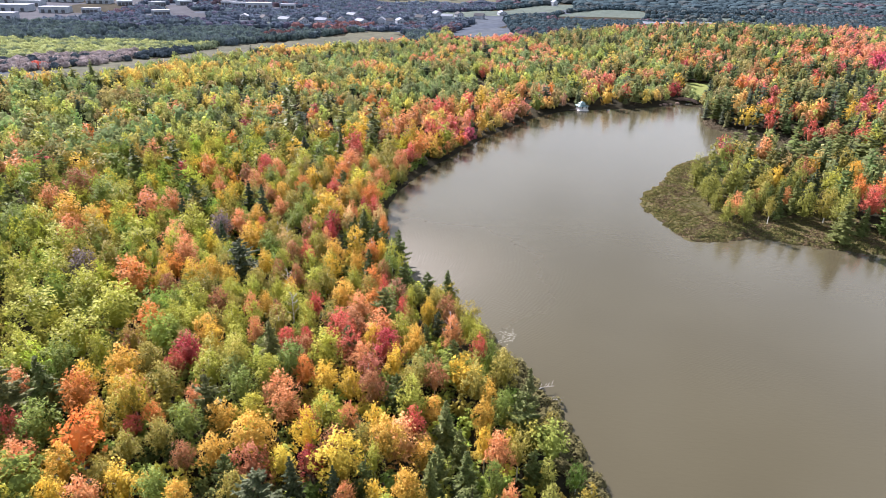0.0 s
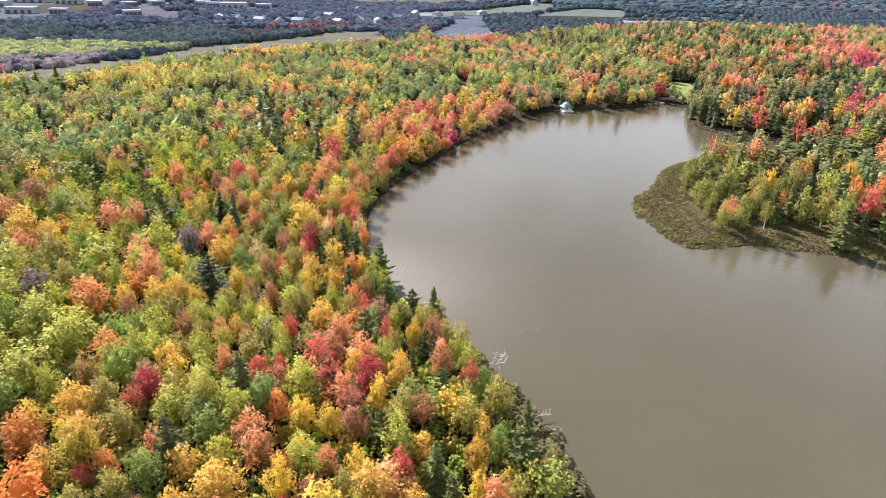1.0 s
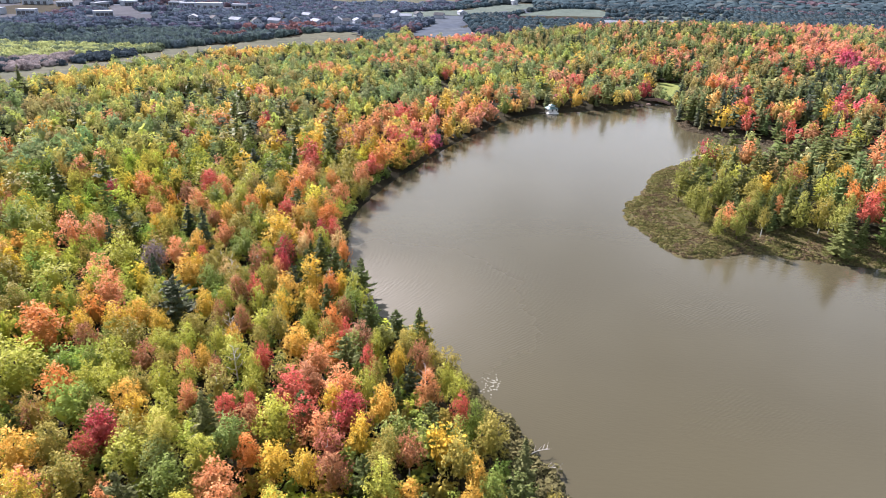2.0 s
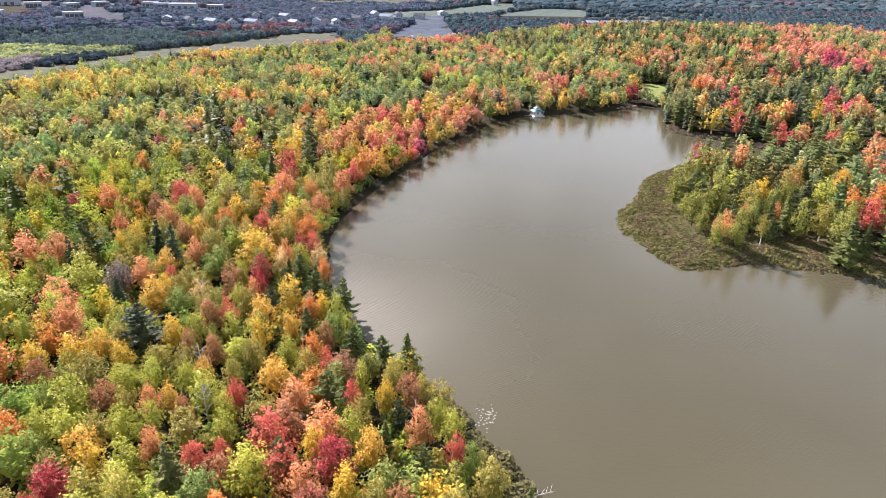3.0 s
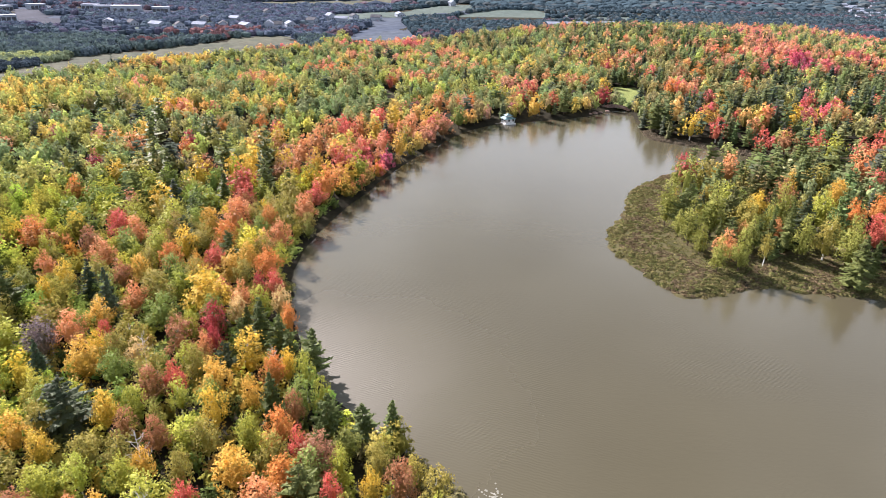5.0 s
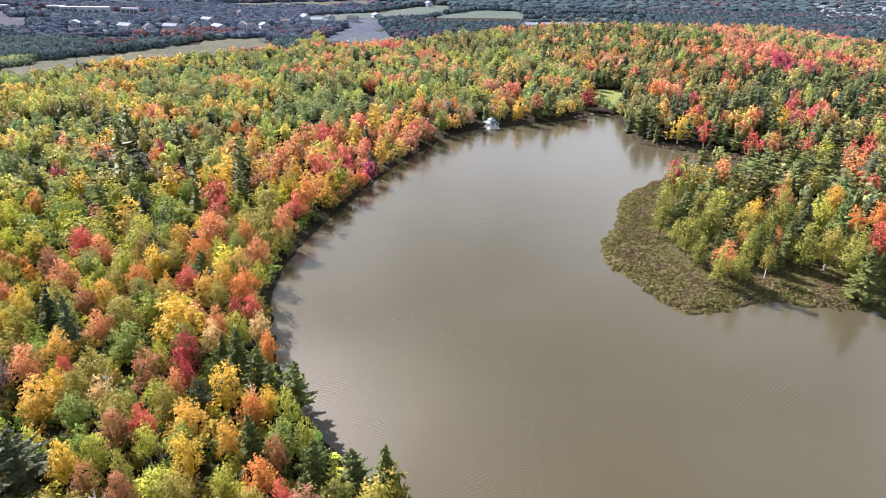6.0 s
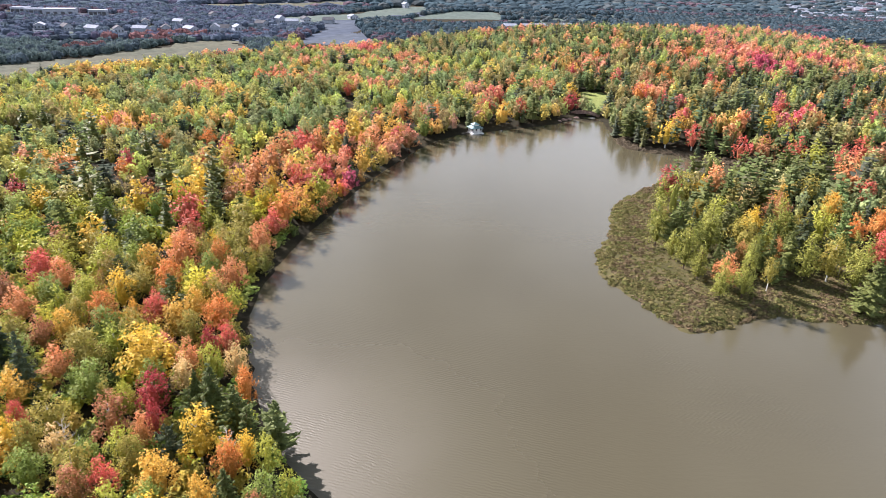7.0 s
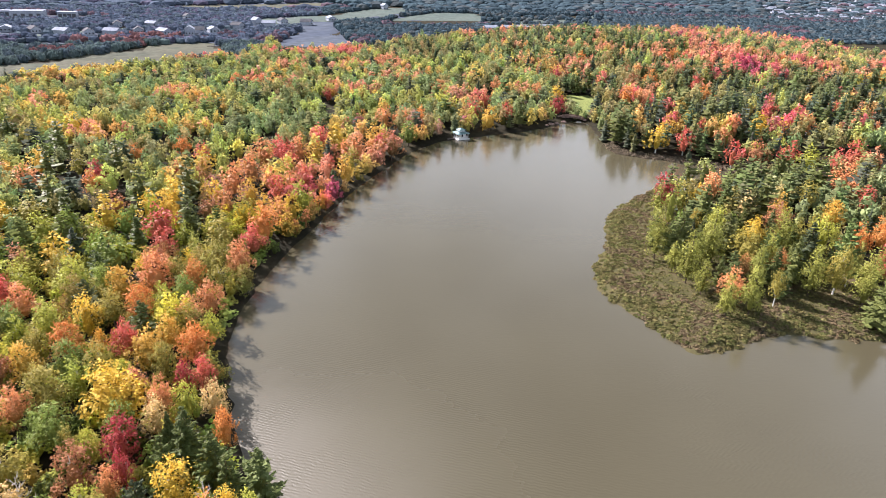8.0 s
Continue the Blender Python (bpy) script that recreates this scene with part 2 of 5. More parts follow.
class Shape:
    """Collects solid pieces for one mesh."""

    def __init__(self):
        self.v, self.f = [], []

    def add(self, v, f):
        n = len(self.v)
        self.v += [tuple(p) for p in v]
        self.f += [tuple(i + n for i in q) for q in f]
        return self

    def box(self, x0, y0, z0, x1, y1, z1):
        v = [(x, y, z) for z in (z0, z1) for x, y in ((x0, y0), (x1, y0), (x1, y1), (x0, y1))]
        return self.add(v, [(3, 2, 1, 0), (4, 5, 6, 7), (0, 1, 5, 4), (1, 2, 6, 5), (2, 3, 7, 6), (3, 0, 4, 7)])

    def tube(self, points, radii, sides=6):
        v, f = [], []
        for k, (p, r) in enumerate(zip(points, radii)):
            ahead = Vector(points[min(k + 1, len(points) - 1)]) - Vector(points[max(k - 1, 0)])
            q = ahead.to_track_quat("Z", "Y")
            for s in range(sides):
                a = 2 * math.pi * s / sides
                v.append(Vector(p) + q @ Vector((r * math.cos(a), r * math.sin(a), 0)))
        for k in range(len(points) - 1):
            for s in range(sides):
                a, b = k * sides + s, k * sides + (s + 1) % sides
                f.append((a, b, b + sides, a + sides))
        f += [tuple(range(sides))[::-1], tuple(range((len(points) - 1) * sides, len(points) * sides))]
        return self.add(v, f)

    def mesh(self, name, mat):
        me = bpy.data.meshes.new(name)
        me.from_pydata(self.v, [], self.f)
        me.update()
        me.materials.append(mat)
        return me


def part(name, me, parent, label=""):
    ob = new(name, me)
    ob.parent = parent
    return tagged(ob, label) if label else ob


def thing(name, m, label, category, group=""):
    ob = new(name)
    ob.matrix_basis = m
    ob.empty_display_size = 0.5
    return tagged(ob, label, category, group)


# ---- plan of the pond ----
def spline(points, steps=6):
    p = np.array(points, float)
    out = []
    for k in range(len(p)):
        a, b, c, d = p[k - 1], p[k], p[(k + 1) % len(p)], p[(k + 2) % len(p)]
        for s in np.arange(steps) / steps:
            out.append(0.5 * (2 * b + (c - a) * s + (2 * a - 5 * b + 4 * c - d) * s * s + (3 * b - a - 3 * c + d) * s ** 3))
    return np.array(out)


WEST_SHORE = [(38, 20), (30, 52), (25.4, 72), (22, 89), (19, 97), (14, 109), (7, 121), (-4.5, 135), (-11, 148), (-16, 163), (-18.3, 182), (-18, 198), (-13.5, 215), (-4.5, 237), (11, 268), (30, 299.6), (44, 319.5), (62, 335.5)]
NORTH_SHORE = [(80, 340), (108, 348), (123, 357), (134, 362), (136, 352), (131, 333), (127, 309), (134, 299.5), (146, 290), (158, 277), (170, 266), (160, 262), (140, 265), (122, 264)]
PENINSULA_SHORE = [(105, 255), (92, 245), (84, 234.5), (79, 224), (68, 208.5), (64.2, 197), (66.5, 184), (69.8, 171), (78, 169.7), (87, 172), (95.5, 172), (104, 168), (119, 164.5), (150, 158), (190, 150), (235, 110), (235, 30), (160, -50), (70, -50)]
SHORE = spline(WEST_SHORE + NORTH_SHORE + PENINSULA_SHORE)
SHORE += 0.5 * np.column_stack([np.sin(SHORE[:, 1] * 1.1) + 0.6 * np.sin(SHORE[:, 1] * 2.7 + 1), np.sin(SHORE[:, 0] * 1.3) + 0.6 * np.sin(SHORE[:, 0] * 2.3)])


def inside(poly, x, y):
    """Which of the places lie inside the outline."""
    hit = np.zeros(np.shape(x), bool)
    for (x0, y0), (x1, y1) in zip(poly, np.roll(poly, -1, axis=0)):
        if y0 != y1:
            hit ^= ((y0 > y) != (y1 > y)) & (x < (x1 - x0) * (y - y0) / (y1 - y0) + x0)
    return hit


def from_shore(x, y):
    """Metres from the water's edge, negative in the pond."""
    x, y = np.asarray(x, float), np.asarray(y, float)
    best = np.full(x.shape, 1e9)
    for (x0, y0), (x1, y1) in zip(SHORE, np.roll(SHORE, -1, axis=0)):
        dx, dy = x1 - x0, y1 - y0
        s = np.clip(((x - x0) * dx + (y - y0) * dy) / (dx * dx + dy * dy + 1e-9), 0, 1)
        best = np.minimum(best, (x - x0 - s * dx) ** 2 + (y - y0 - s * dy) ** 2)
    return np.where(inside(SHORE, x, y), -1, 1) * np.sqrt(best)


def bell(x, y, cx, cy, wx, wy):
    return np.exp(-((x - cx) / wx) ** 2 - ((y - cy) / wy) ** 2)


def land(x, y, d):
    """The ground's height; d: metres from the shore."""
    bank = np.clip(d * 0.22, -2.0, 0.7) + np.clip((d - 8) * 0.015, 0, 1.2)
    hills = 11.0 * bell(x, y, 290, 500, 150, 190) + 3.4 * bell(x, y, -25, 86, 48, 42) + 1.2 * np.sin(x * 0.021 + 1) * np.sin(y * 0.017) * np.clip((d - 10) / 40, 0, 1)
    return bank + np.where(d > 0, hills * np.clip(d / 30, 0, 1), 0)


def crown_level(x, y):
    """How high above the pond the middle of the crowns stands."""
    if x > 60 and y < 262:
        return 7 + 4 * min(1, max(0, (x - 85) / 35))
    if x > 150 and y > 290:
        return 8 + 11 * float(bell(x, y, 290, 500, 150, 190))
    return 8.5 + 3 * float(bell(x, y, -22, 88, 45, 38))


PENINSULA_WOOD = np.array([(117, 254), (103, 240), (90, 219), (82, 205), (84, 196), (86, 190), (90, 186), (100, 185), (108, 183), (114, 179), (121, 172), (150, 163), (200, 155), (260, 200), (200, 262), (150, 258)], float)
NEAR_WOOD = np.array([(60, -40), (60, 900), (-25, 575), (-70, 541), (-129, 503), (-155, 476), (-176, 445), (-195, 395), (-219, 362), (-270, 350), (-330, 330), (-330, -40)], float)
LAWN_AREA = np.array([(136, 363), (142, 363), (149, 371), (155, 386), (159, 400), (150, 406), (143, 400), (137, 386), (133, 372)], float)


# ---- ground and water ----
def ground_sheet():
    def axis(lo, hi, step, far):
        mid = np.arange(lo, hi + step, step)
        grow = np.cumsum(step * 1.35 ** np.arange(1, 40))
        grow = grow[: np.searchsorted(grow, far) + 1]
        return np.concatenate([lo - grow[::-1], mid, hi + grow])

    xs, ys = axis(-60, 200, 2.5, 4600), axis(20, 420, 2.5, 4600)
    x, y = np.meshgrid(xs, ys)
    d = from_shore(x.ravel(), y.ravel())
    z = land(x.ravel(), y.ravel(), d)
    v = np.column_stack([x.ravel(), y.ravel(), z])
    n, m = len(xs), len(ys)
    i = (np.arange(m - 1)[:, None] * n + np.arange(n - 1)[None, :]).ravel()
    f = np.column_stack([i, i + 1, i + n + 1, i + n])
    tagged(new("ground", mesh_of("ground", v, f, SOIL, True)), "dark leaf-littered woodland floor running out to the valley", "ground", kind="structure")


ground_sheet()
tagged(new("water", Shape().add([(-40, -80, 0), (260, -80, 0), (260, 380, 0), (-40, 380, 0)], [(0, 1, 2, 3)]).mesh("water", WATER)), "calm murky olive-brown pond water with a faint ripple", "pond water", kind="structure")


def sheet(name, outline, lift, mat, label, category):
    """A thin patch of ground cover that follows the land."""
    p = np.array(outline, float)
    lo, hi = p.min(0), p.max(0)
    step = max(2.0, (hi - lo).max() / 60)
    x, y = np.meshgrid(np.arange(lo[0], hi[0] + step, step), np.arange(lo[1], hi[1] + step, step))
    nx, ny = x.shape[1], x.shape[0]
    i = (np.arange(ny - 1)[:, None] * nx + np.arange(nx - 1)[None, :]).ravel()
    f = np.column_stack([i, i + 1, i + nx + 1, i + nx])
    cx, cy = x.ravel()[f].mean(1), y.ravel()[f].mean(1)
    wob = step * 1.5
    f = f[inside(p, cx + wob * np.sin(cy / step * 0.7), cy + wob * np.sin(cx / step * 0.6))]
    d = from_shore(x.ravel(), y.ravel())
    v = np.column_stack([x.ravel(), y.ravel(), land(x.ravel(), y.ravel(), d) + lift])
    return tagged(new(name, mesh_of(name, v, f, mat, True)), label, category, kind="structure")


sheet("lawn", LAWN_AREA, 0.12, LAWN, "mown green lawn in a clearing by the pond", "lawn")

# ---- trees: leaf clouds ----
rng = np.random.default_rng(7)


def unit(v):
    return v / (np.linalg.norm(v, axis=-1, keepdims=True) + 1e-9)


def leaf_triangles(centre, normal, along, size, slim=1.0):
    """One irregular leaf spray at each centre."""
    side = unit(np.cross(normal, along))
    along = unit(np.cross(side, normal))
    n = len(centre)
    a = size[:, None] * rng.uniform(0.75, 1.25, (n, 1))
    b = size[:, None] * rng.uniform(0.4, 0.62, (n, 1)) * slim
    skew = rng.uniform(-0.5, 0.5, (n, 1)) * size[:, None]
    tri = np.stack([centre - along * a * 0.45 - side * b, centre - along * a * 0.35 + side * b, centre + along * a * 0.65 + side * skew], 1)
    return tri.reshape(-1, 3)


def dome(radius, low, high, segments=7, rings=4):
    """A closed, slightly uneven shell that fills the inside of a crown."""
    v, f = [(0, 0, high)], []
    for k in range(1, rings + 1):
        e = math.pi * 0.82 * k / rings
        for j in range(segments):
            a = 2 * math.pi * (j + 0.5 * k) / segments
            r = radius * math.sin(e) * rng.uniform(0.85, 1.1)
            v.append((r * math.cos(a), r * math.sin(a), (low + high) / 2 + (high - low) / 2 * math.cos(e)))
    for j in range(segments):
        f.append((0, 1 + j, 1 + (j + 1) % segments))
        for k in range(rings - 1):
            p, q = 1 + k * segments, 1 + (k + 1) * segments
            f += [(p + j, q + j, p + (j + 1) % segments), (p + (j + 1) % segments, q + j, q + (j + 1) % segments)]
    return np.array(v), np.array(f)


def gathered(pieces):
    """Joins pieces of (vertices, triangles, tone of each triangle)."""
    vs, fs, ts, n = [], [], [], 0
    for v, f, t in pieces:
        vs.append(v), fs.append(f + n), ts.append(t)
        n += len(v)
    return np.vstack(vs), np.vstack(fs), np.clip(np.concatenate(ts), 0, 1)


def broadleaf(tufts, leaves, size, tall=2.7, lobes=13, upright=0.9, hidden=-0.45, tuft=0.34, core=(7, 4)):
    """A lobed, pointed crown one unit in radius, its foot at z = 0, set with rising leaf tufts. Tone: how low or deep a leaf sits."""
    up = np.linspace(-0.85, 1.0, lobes)
    az = rng.uniform(0, 2 * math.pi) + np.arange(lobes) * 2.4 + rng.normal(size=lobes) * 0.4
    rad = np.where(up > -0.2, (1 - (np.clip(up, -0.2, 1) + 0.2) / 1.2) ** 0.75, 1 - 0.5 * (up + 0.2) ** 2) * rng.uniform(0.5, 0.82, lobes)
    c = np.column_stack([rad * np.cos(az), rad * np.sin(az), tall * (0.46 + 0.4 * up + rng.normal(size=lobes) * 0.03)])
    r = rng.uniform(0.22, 0.42, lobes) * np.where(up > 0.45, 0.75, 1)
    c, r = np.vstack([c, [[0, 0, tall * 0.4]]]), np.append(r, 0.56)
    kind = np.append(rng.uniform(-0.25, 0.25, lobes), 0.0)
    k = rng.choice(lobes + 1, tufts * 6, p=r ** 2 / (r ** 2).sum())
    way = unit(rng.normal(size=(tufts * 6, 3)) + [0, 0, 0.3])
    p = c[k] + way * r[k][:, None] * [1, 1, 1.3]
    deep = (way[:, 2] < hidden) | (p[:, 2] < 0)
    for j in range(lobes + 1):
        deep |= (k != j) & (np.linalg.norm((p - c[j]) / [1, 1, 1.3], axis=1) < r[j] * 0.88)
    keep = np.flatnonzero(~deep)[:tufts]
    p, way, k = p[keep], way[keep], k[keep]
    rise = unit(way * 0.8 + [0, 0, upright] + rng.normal(size=p.shape) * 0.28)
    long = tuft * rng.uniform(0.45, 1.3, len(p)) ** 1.3
    owner = np.repeat(np.arange(len(p)), leaves)
    s = rng.uniform(-0.3, 1.1, len(owner))
    q = p[owner] + rise[owner] * (long[owner] * s)[:, None] + rng.normal(size=(len(owner), 3)) * (0.26 * long[owner] * (1.2 - 0.9 * s))[:, None]
    normal = unit(way[owner] * 0.75 + rng.normal(size=q.shape) * 0.4 + [0, 0, 0.4])
    along = unit(rise[owner] + rng.normal(size=q.shape) * 0.45)
    v = leaf_triangles(q, normal, along, size * rng.uniform(0.6, 1.35, len(q)))
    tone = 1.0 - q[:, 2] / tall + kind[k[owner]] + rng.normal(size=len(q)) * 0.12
    # inner shell takes the darkest tone, painting shade between the tufts
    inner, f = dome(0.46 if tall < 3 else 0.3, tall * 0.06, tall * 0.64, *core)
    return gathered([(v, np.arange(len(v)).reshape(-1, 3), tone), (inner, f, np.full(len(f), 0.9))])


def conifer(arms, whorl, sprays, size, tall=5.2, droop=0.2, ragged=0.2, taper=0.85, gap=0.08, rise=0.0, wide=0.3, low=0.04):
    """Tiers of branches round a straight stem to a pointed top; one unit in radius, tall units high."""
    tiers = int(tall / whorl)
    t = np.repeat(np.arange(tiers) / tiers, arms) + rng.uniform(0, 0.8 / tiers, tiers * arms)
    t = t[rng.uniform(size=len(t)) > gap]
    n = len(t)
    az = rng.uniform(0, 2 * math.pi, n)
    reach = (1 - t) ** taper * (1 + ragged * np.sin(t * 31 + 1) + rng.normal(size=n) * ragged) * np.clip(0.62 + t * 3, 0, 1) + 0.05
    reach = np.clip(reach, 0.06, 1.25)
    flat = np.column_stack([np.cos(az), np.sin(az), np.zeros(n)])
    base = np.column_stack([np.zeros((n, 2)), tall * (low + (1 - low) * t)])
    tip = base + flat * reach[:, None]
    tip[:, 2] += reach * (rise * (0.4 + t) - droop * (1 - t)) + rng.normal(size=n) * 0.03
    side = np.column_stack([-np.sin(az), np.cos(az), np.zeros(n)])
    half = (wide * reach + 0.05)[:, None] * rng.uniform(0.7, 1.3, (n, 1))
    middle = base * 0.45 + tip * 0.55
    v = np.stack([base + [0, 0, 0.06], middle + side * half - [0, 0, 0.05], tip, middle - side * half - [0, 0, 0.05], middle + [0, 0, 0.07]], 1).reshape(-1, 3)
    f = ((np.arange(n) * 5)[:, None, None] + np.array([(0, 1, 4), (1, 2, 4), (2, 3, 4), (3, 0, 4)])).reshape(-1, 3)
    if not sprays:
        f = ((np.arange(n) * 5)[:, None, None] + np.array([(0, 1, 2), (2, 3, 0)])).reshape(-1, 3)
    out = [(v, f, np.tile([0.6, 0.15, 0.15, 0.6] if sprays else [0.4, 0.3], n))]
    if sprays:
        owner = np.repeat(np.arange(n), sprays)
        s = rng.uniform(0.25, 1.05, len(owner))[:, None]
        way = unit(flat[owner] + side[owner] * rng.choice((-1, 1), (len(owner), 1)) * rng.uniform(0.2, 1.1, (len(owner), 1)) + [0, 0, 0.25 + rise * 0.5])
        q = base[owner] * (1 - s) + tip[owner] * s + side[owner] * rng.normal(size=(len(owner), 1)) * half[owner] * 0.5 * (1.2 - s) + [0, 0, 0.04]
        normal = unit(rng.normal(size=q.shape) * 0.45 + flat[owner] * 0.4 + [0, 0, 0.9])
        v = leaf_triangles(q, normal, way, size * rng.uniform(0.7, 1.3, len(q)) * (0.55 + 0.45 * reach[owner]), 0.7)
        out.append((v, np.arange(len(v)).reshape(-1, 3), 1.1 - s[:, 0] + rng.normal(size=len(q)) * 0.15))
    a = np.linspace(0, 2 * math.pi, 7)[:-1]
    ring = np.column_stack([0.5 * np.cos(a), 0.5 * np.sin(a), np.full(6, tall * (low + 0.05))])
    out.append((np.vstack([ring, [[0, 0, tall * 0.8]]]), np.array([(j, (j + 1) % 6, 6) for j in range(6)]), np.ones(6)))
    return gathered(out)


# kind: builder, then its settings close by, in the middle distance and far off
KINDS = {
    "maple_tree": (broadleaf, dict(tufts=210, leaves=11, size=0.085), dict(tufts=110, leaves=5, size=0.135, lobes=11, hidden=-0.2), dict(tufts=58, leaves=3, size=0.25, tall=1.9, lobes=8, hidden=0.0, upright=0.6, tuft=0.28, core=(5, 3))),
    "birch_tree": (broadleaf, dict(tufts=190, leaves=11, size=0.085, tall=3.3, upright=1.2), dict(tufts=100, leaves=5, size=0.145, tall=3.3, lobes=11, upright=1.2, hidden=-0.2), dict(tufts=54, leaves=3, size=0.26, tall=2.3, lobes=8, upright=0.8, hidden=0.0, tuft=0.28, core=(5, 3))),
    "spruce_tree": (conifer, dict(arms=9, whorl=0.27, sprays=10, size=0.2, wide=0.2), dict(arms=8, whorl=0.36, sprays=2, size=0.36), dict(arms=8, whorl=0.42, sprays=0, size=0.5, wide=0.4)),
    "pine_tree": (conifer, dict(arms=8, whorl=0.28, sprays=12, size=0.21, tall=4.4, droop=-0.05, ragged=0.32, taper=0.6, gap=0.22, rise=0.25, wide=0.2), dict(arms=8, whorl=0.38, sprays=2, size=0.36, tall=4.4, droop=-0.05, ragged=0.3, taper=0.6, gap=0.15, rise=0.25, wide=0.24), dict(arms=8, whorl=0.45, sprays=0, size=0.5, tall=4.0, droop=-0.05, ragged=0.3, taper=0.6, gap=0.1, rise=0.25, wide=0.4)),
    "larch_tree": (broadleaf, dict(tufts=300, leaves=10, size=0.1, tall=5.4, lobes=24, upright=1.1, tuft=0.42), dict(tufts=130, leaves=5, size=0.17, tall=5.4, lobes=18, upright=1.1, hidden=-0.2, tuft=0.42), dict(tufts=60, leaves=3, size=0.28, tall=4.5, lobes=12, upright=1.0, hidden=0.0, tuft=0.4, core=(5, 3))),
}
# usual height and crown width; the crown's share of the height, and its depth for its width
BUILD = {"maple_tree": (11.0, 6.0, 0.95, 1.35), "birch_tree": (11.5, 4.8, 0.95, 1.75), "spruce_tree": (12.0, 5.0, 0.97, 9.0), "pine_tree": (12.0, 6.2, 0.95, 9.0), "larch_tree": (9.5, 3.6, 0.98, 9.0)}
VARIANTS = {kind: [[spec[0](**spec[1 + tier]) for _ in range(count)] for tier, count in enumerate((7, 8, 6))] for kind, spec in KINDS.items()}


def crown_depth(kind, h, w):
    return max(0.76 * h, min(BUILD[kind][2] * h, BUILD[kind][3] * w))


COLOURS = {
    "bare": (0.21, 0.165, 0.175), "lime": (0.44, 0.455, 0.08), "green": (0.24, 0.31, 0.075), "deep": (0.1, 0.13, 0.042), "olive": (0.37, 0.32, 0.08),
    "yellow": (0.75, 0.52, 0.08), "gold": (0.71, 0.445, 0.09), "orange": (0.7, 0.28, 0.085), "salmon": (0.72, 0.325, 0.15), "scarlet": (0.64, 0.145, 0.115),
    "crimson": (0.45, 0.068, 0.085), "russet": (0.42, 0.19, 0.1), "cream": (0.74, 0.54, 0.25), "pine": (0.14, 0.165, 0.055), "blue": (0.068, 0.09, 0.052), "tamarack": (0.33, 0.34, 0.08),
}
WORDS = {"lime": "bright yellow-green", "green": "fresh green", "deep": "dark green", "olive": "olive turning", "yellow": "clear yellow", "gold": "golden-orange", "orange": "bright orange",
         "salmon": "salmon-orange", "scarlet": "scarlet", "crimson": "deep crimson", "russet": "russet brown", "cream": "pale cream-yellow", "pine": "dark green", "blue": "blue-green", "tamarack": "soft yellow-green", "bare": "grey nearly leafless"}
MIXES = {  # kind and colour shares for each stand
    "mixed": "lime 30 green 24 olive 21 yellow 7 gold 4 orange 2 salmon 3 scarlet 1 crimson 1 russet 4 pine 5 blue 2",
    "lime": "lime 42 green 28 olive 16 yellow 4 gold 2 orange 1 salmon 2 russet 2 pine 3 blue 2",
    "red": "scarlet 6 orange 13 salmon 26 gold 16 crimson 2 yellow 7 lime 11 olive 17 russet 5 deep 3 blue 3",
    "shore": "pine 12 blue 3 deep 9 tamarack 10 green 28 olive 24 yellow 4 orange 2 russet 4 gold 3",
    "peninsula": "pine 36 tamarack 20 blue 4 deep 19 green 7 olive 11 yellow 2 salmon 3",
    "far_lime": "lime 40 green 24 olive 14 yellow 5 gold 2 salmon 4 orange 1 pine 8 blue 5",
    "far_mixed": "lime 32 green 24 olive 16 yellow 4 gold 3 orange 1 salmon 9 scarlet 1 pine 12 blue 4",
    "hill": "lime 13 green 14 olive 15 salmon 20 gold 3 deep 14 pine 19 blue 8",
    "pink": "salmon 36 scarlet 11 orange 6 crimson 4 gold 3 olive 11 lime 13 green 6 deep 5 pine 7 blue 9",
    "bay": "pine 30 blue 18 deep 20 gold 7 orange 5 scarlet 3 olive 12 yellow 4 tamarack 4",
    "east": "salmon 30 scarlet 8 orange 7 gold 7 yellow 2 olive 14 lime 8 green 9 deep 14 pine 14 blue 8",
    "rim_red": "salmon 30 scarlet 16 orange 14 gold 5 lime 18 green 8 olive 6 blue 4",
    "rim_yellow": "yellow 46 gold 14 lime 28 olive 8 blue 4",
    "glow": "orange 22 salmon 30 gold 16 scarlet 6 lime 14 olive 8 blue 5",
    "dark": "blue 22 pine 24 deep 14 lime 14 green 12 olive 12",
    "yellow_stand": "yellow 62 lime 38",
}
HUES = "crimson scarlet orange salmon gold russet yellow cream lime green olive tamarack deep pine blue".split()
MIXES = {k: sorted(zip(s.split()[::2], map(float, s.split()[1::2])), key=lambda a: HUES.index(a[0])) for k, s in MIXES.items()}
EVERGREEN = ("pine", "blue", "deep", "tamarack")


def shares(rows):
    return [n for n, _ in rows], np.cumsum([q for _, q in rows]), sum(q for _, q in rows)


MIXES = {k: (shares([r for r in rows if r[0] in EVERGREEN]), shares([r for r in rows if r[0] not in EVERGREEN])) for k, rows in MIXES.items()}
PATCHES = rng.normal(size=(90, 90))


def patch_at(x, y):
    """A smooth random field over the woods: neighbours of one kind stand together in clumps."""
    u, v = (x + 340) / 17.0 % 88, (y + 60) / 17.0 % 88
    i, j = int(u), int(v)
    a, b = u - i, v - j
    p = PATCHES
    value = (p[i, j] * (1 - a) + p[i + 1, j] * a) * (1 - b) + (p[i, j + 1] * (1 - a) + p[i + 1, j + 1] * a) * b
    return value / math.sqrt(((1 - a) ** 2 + a * a) * ((1 - b) ** 2 + b * b))


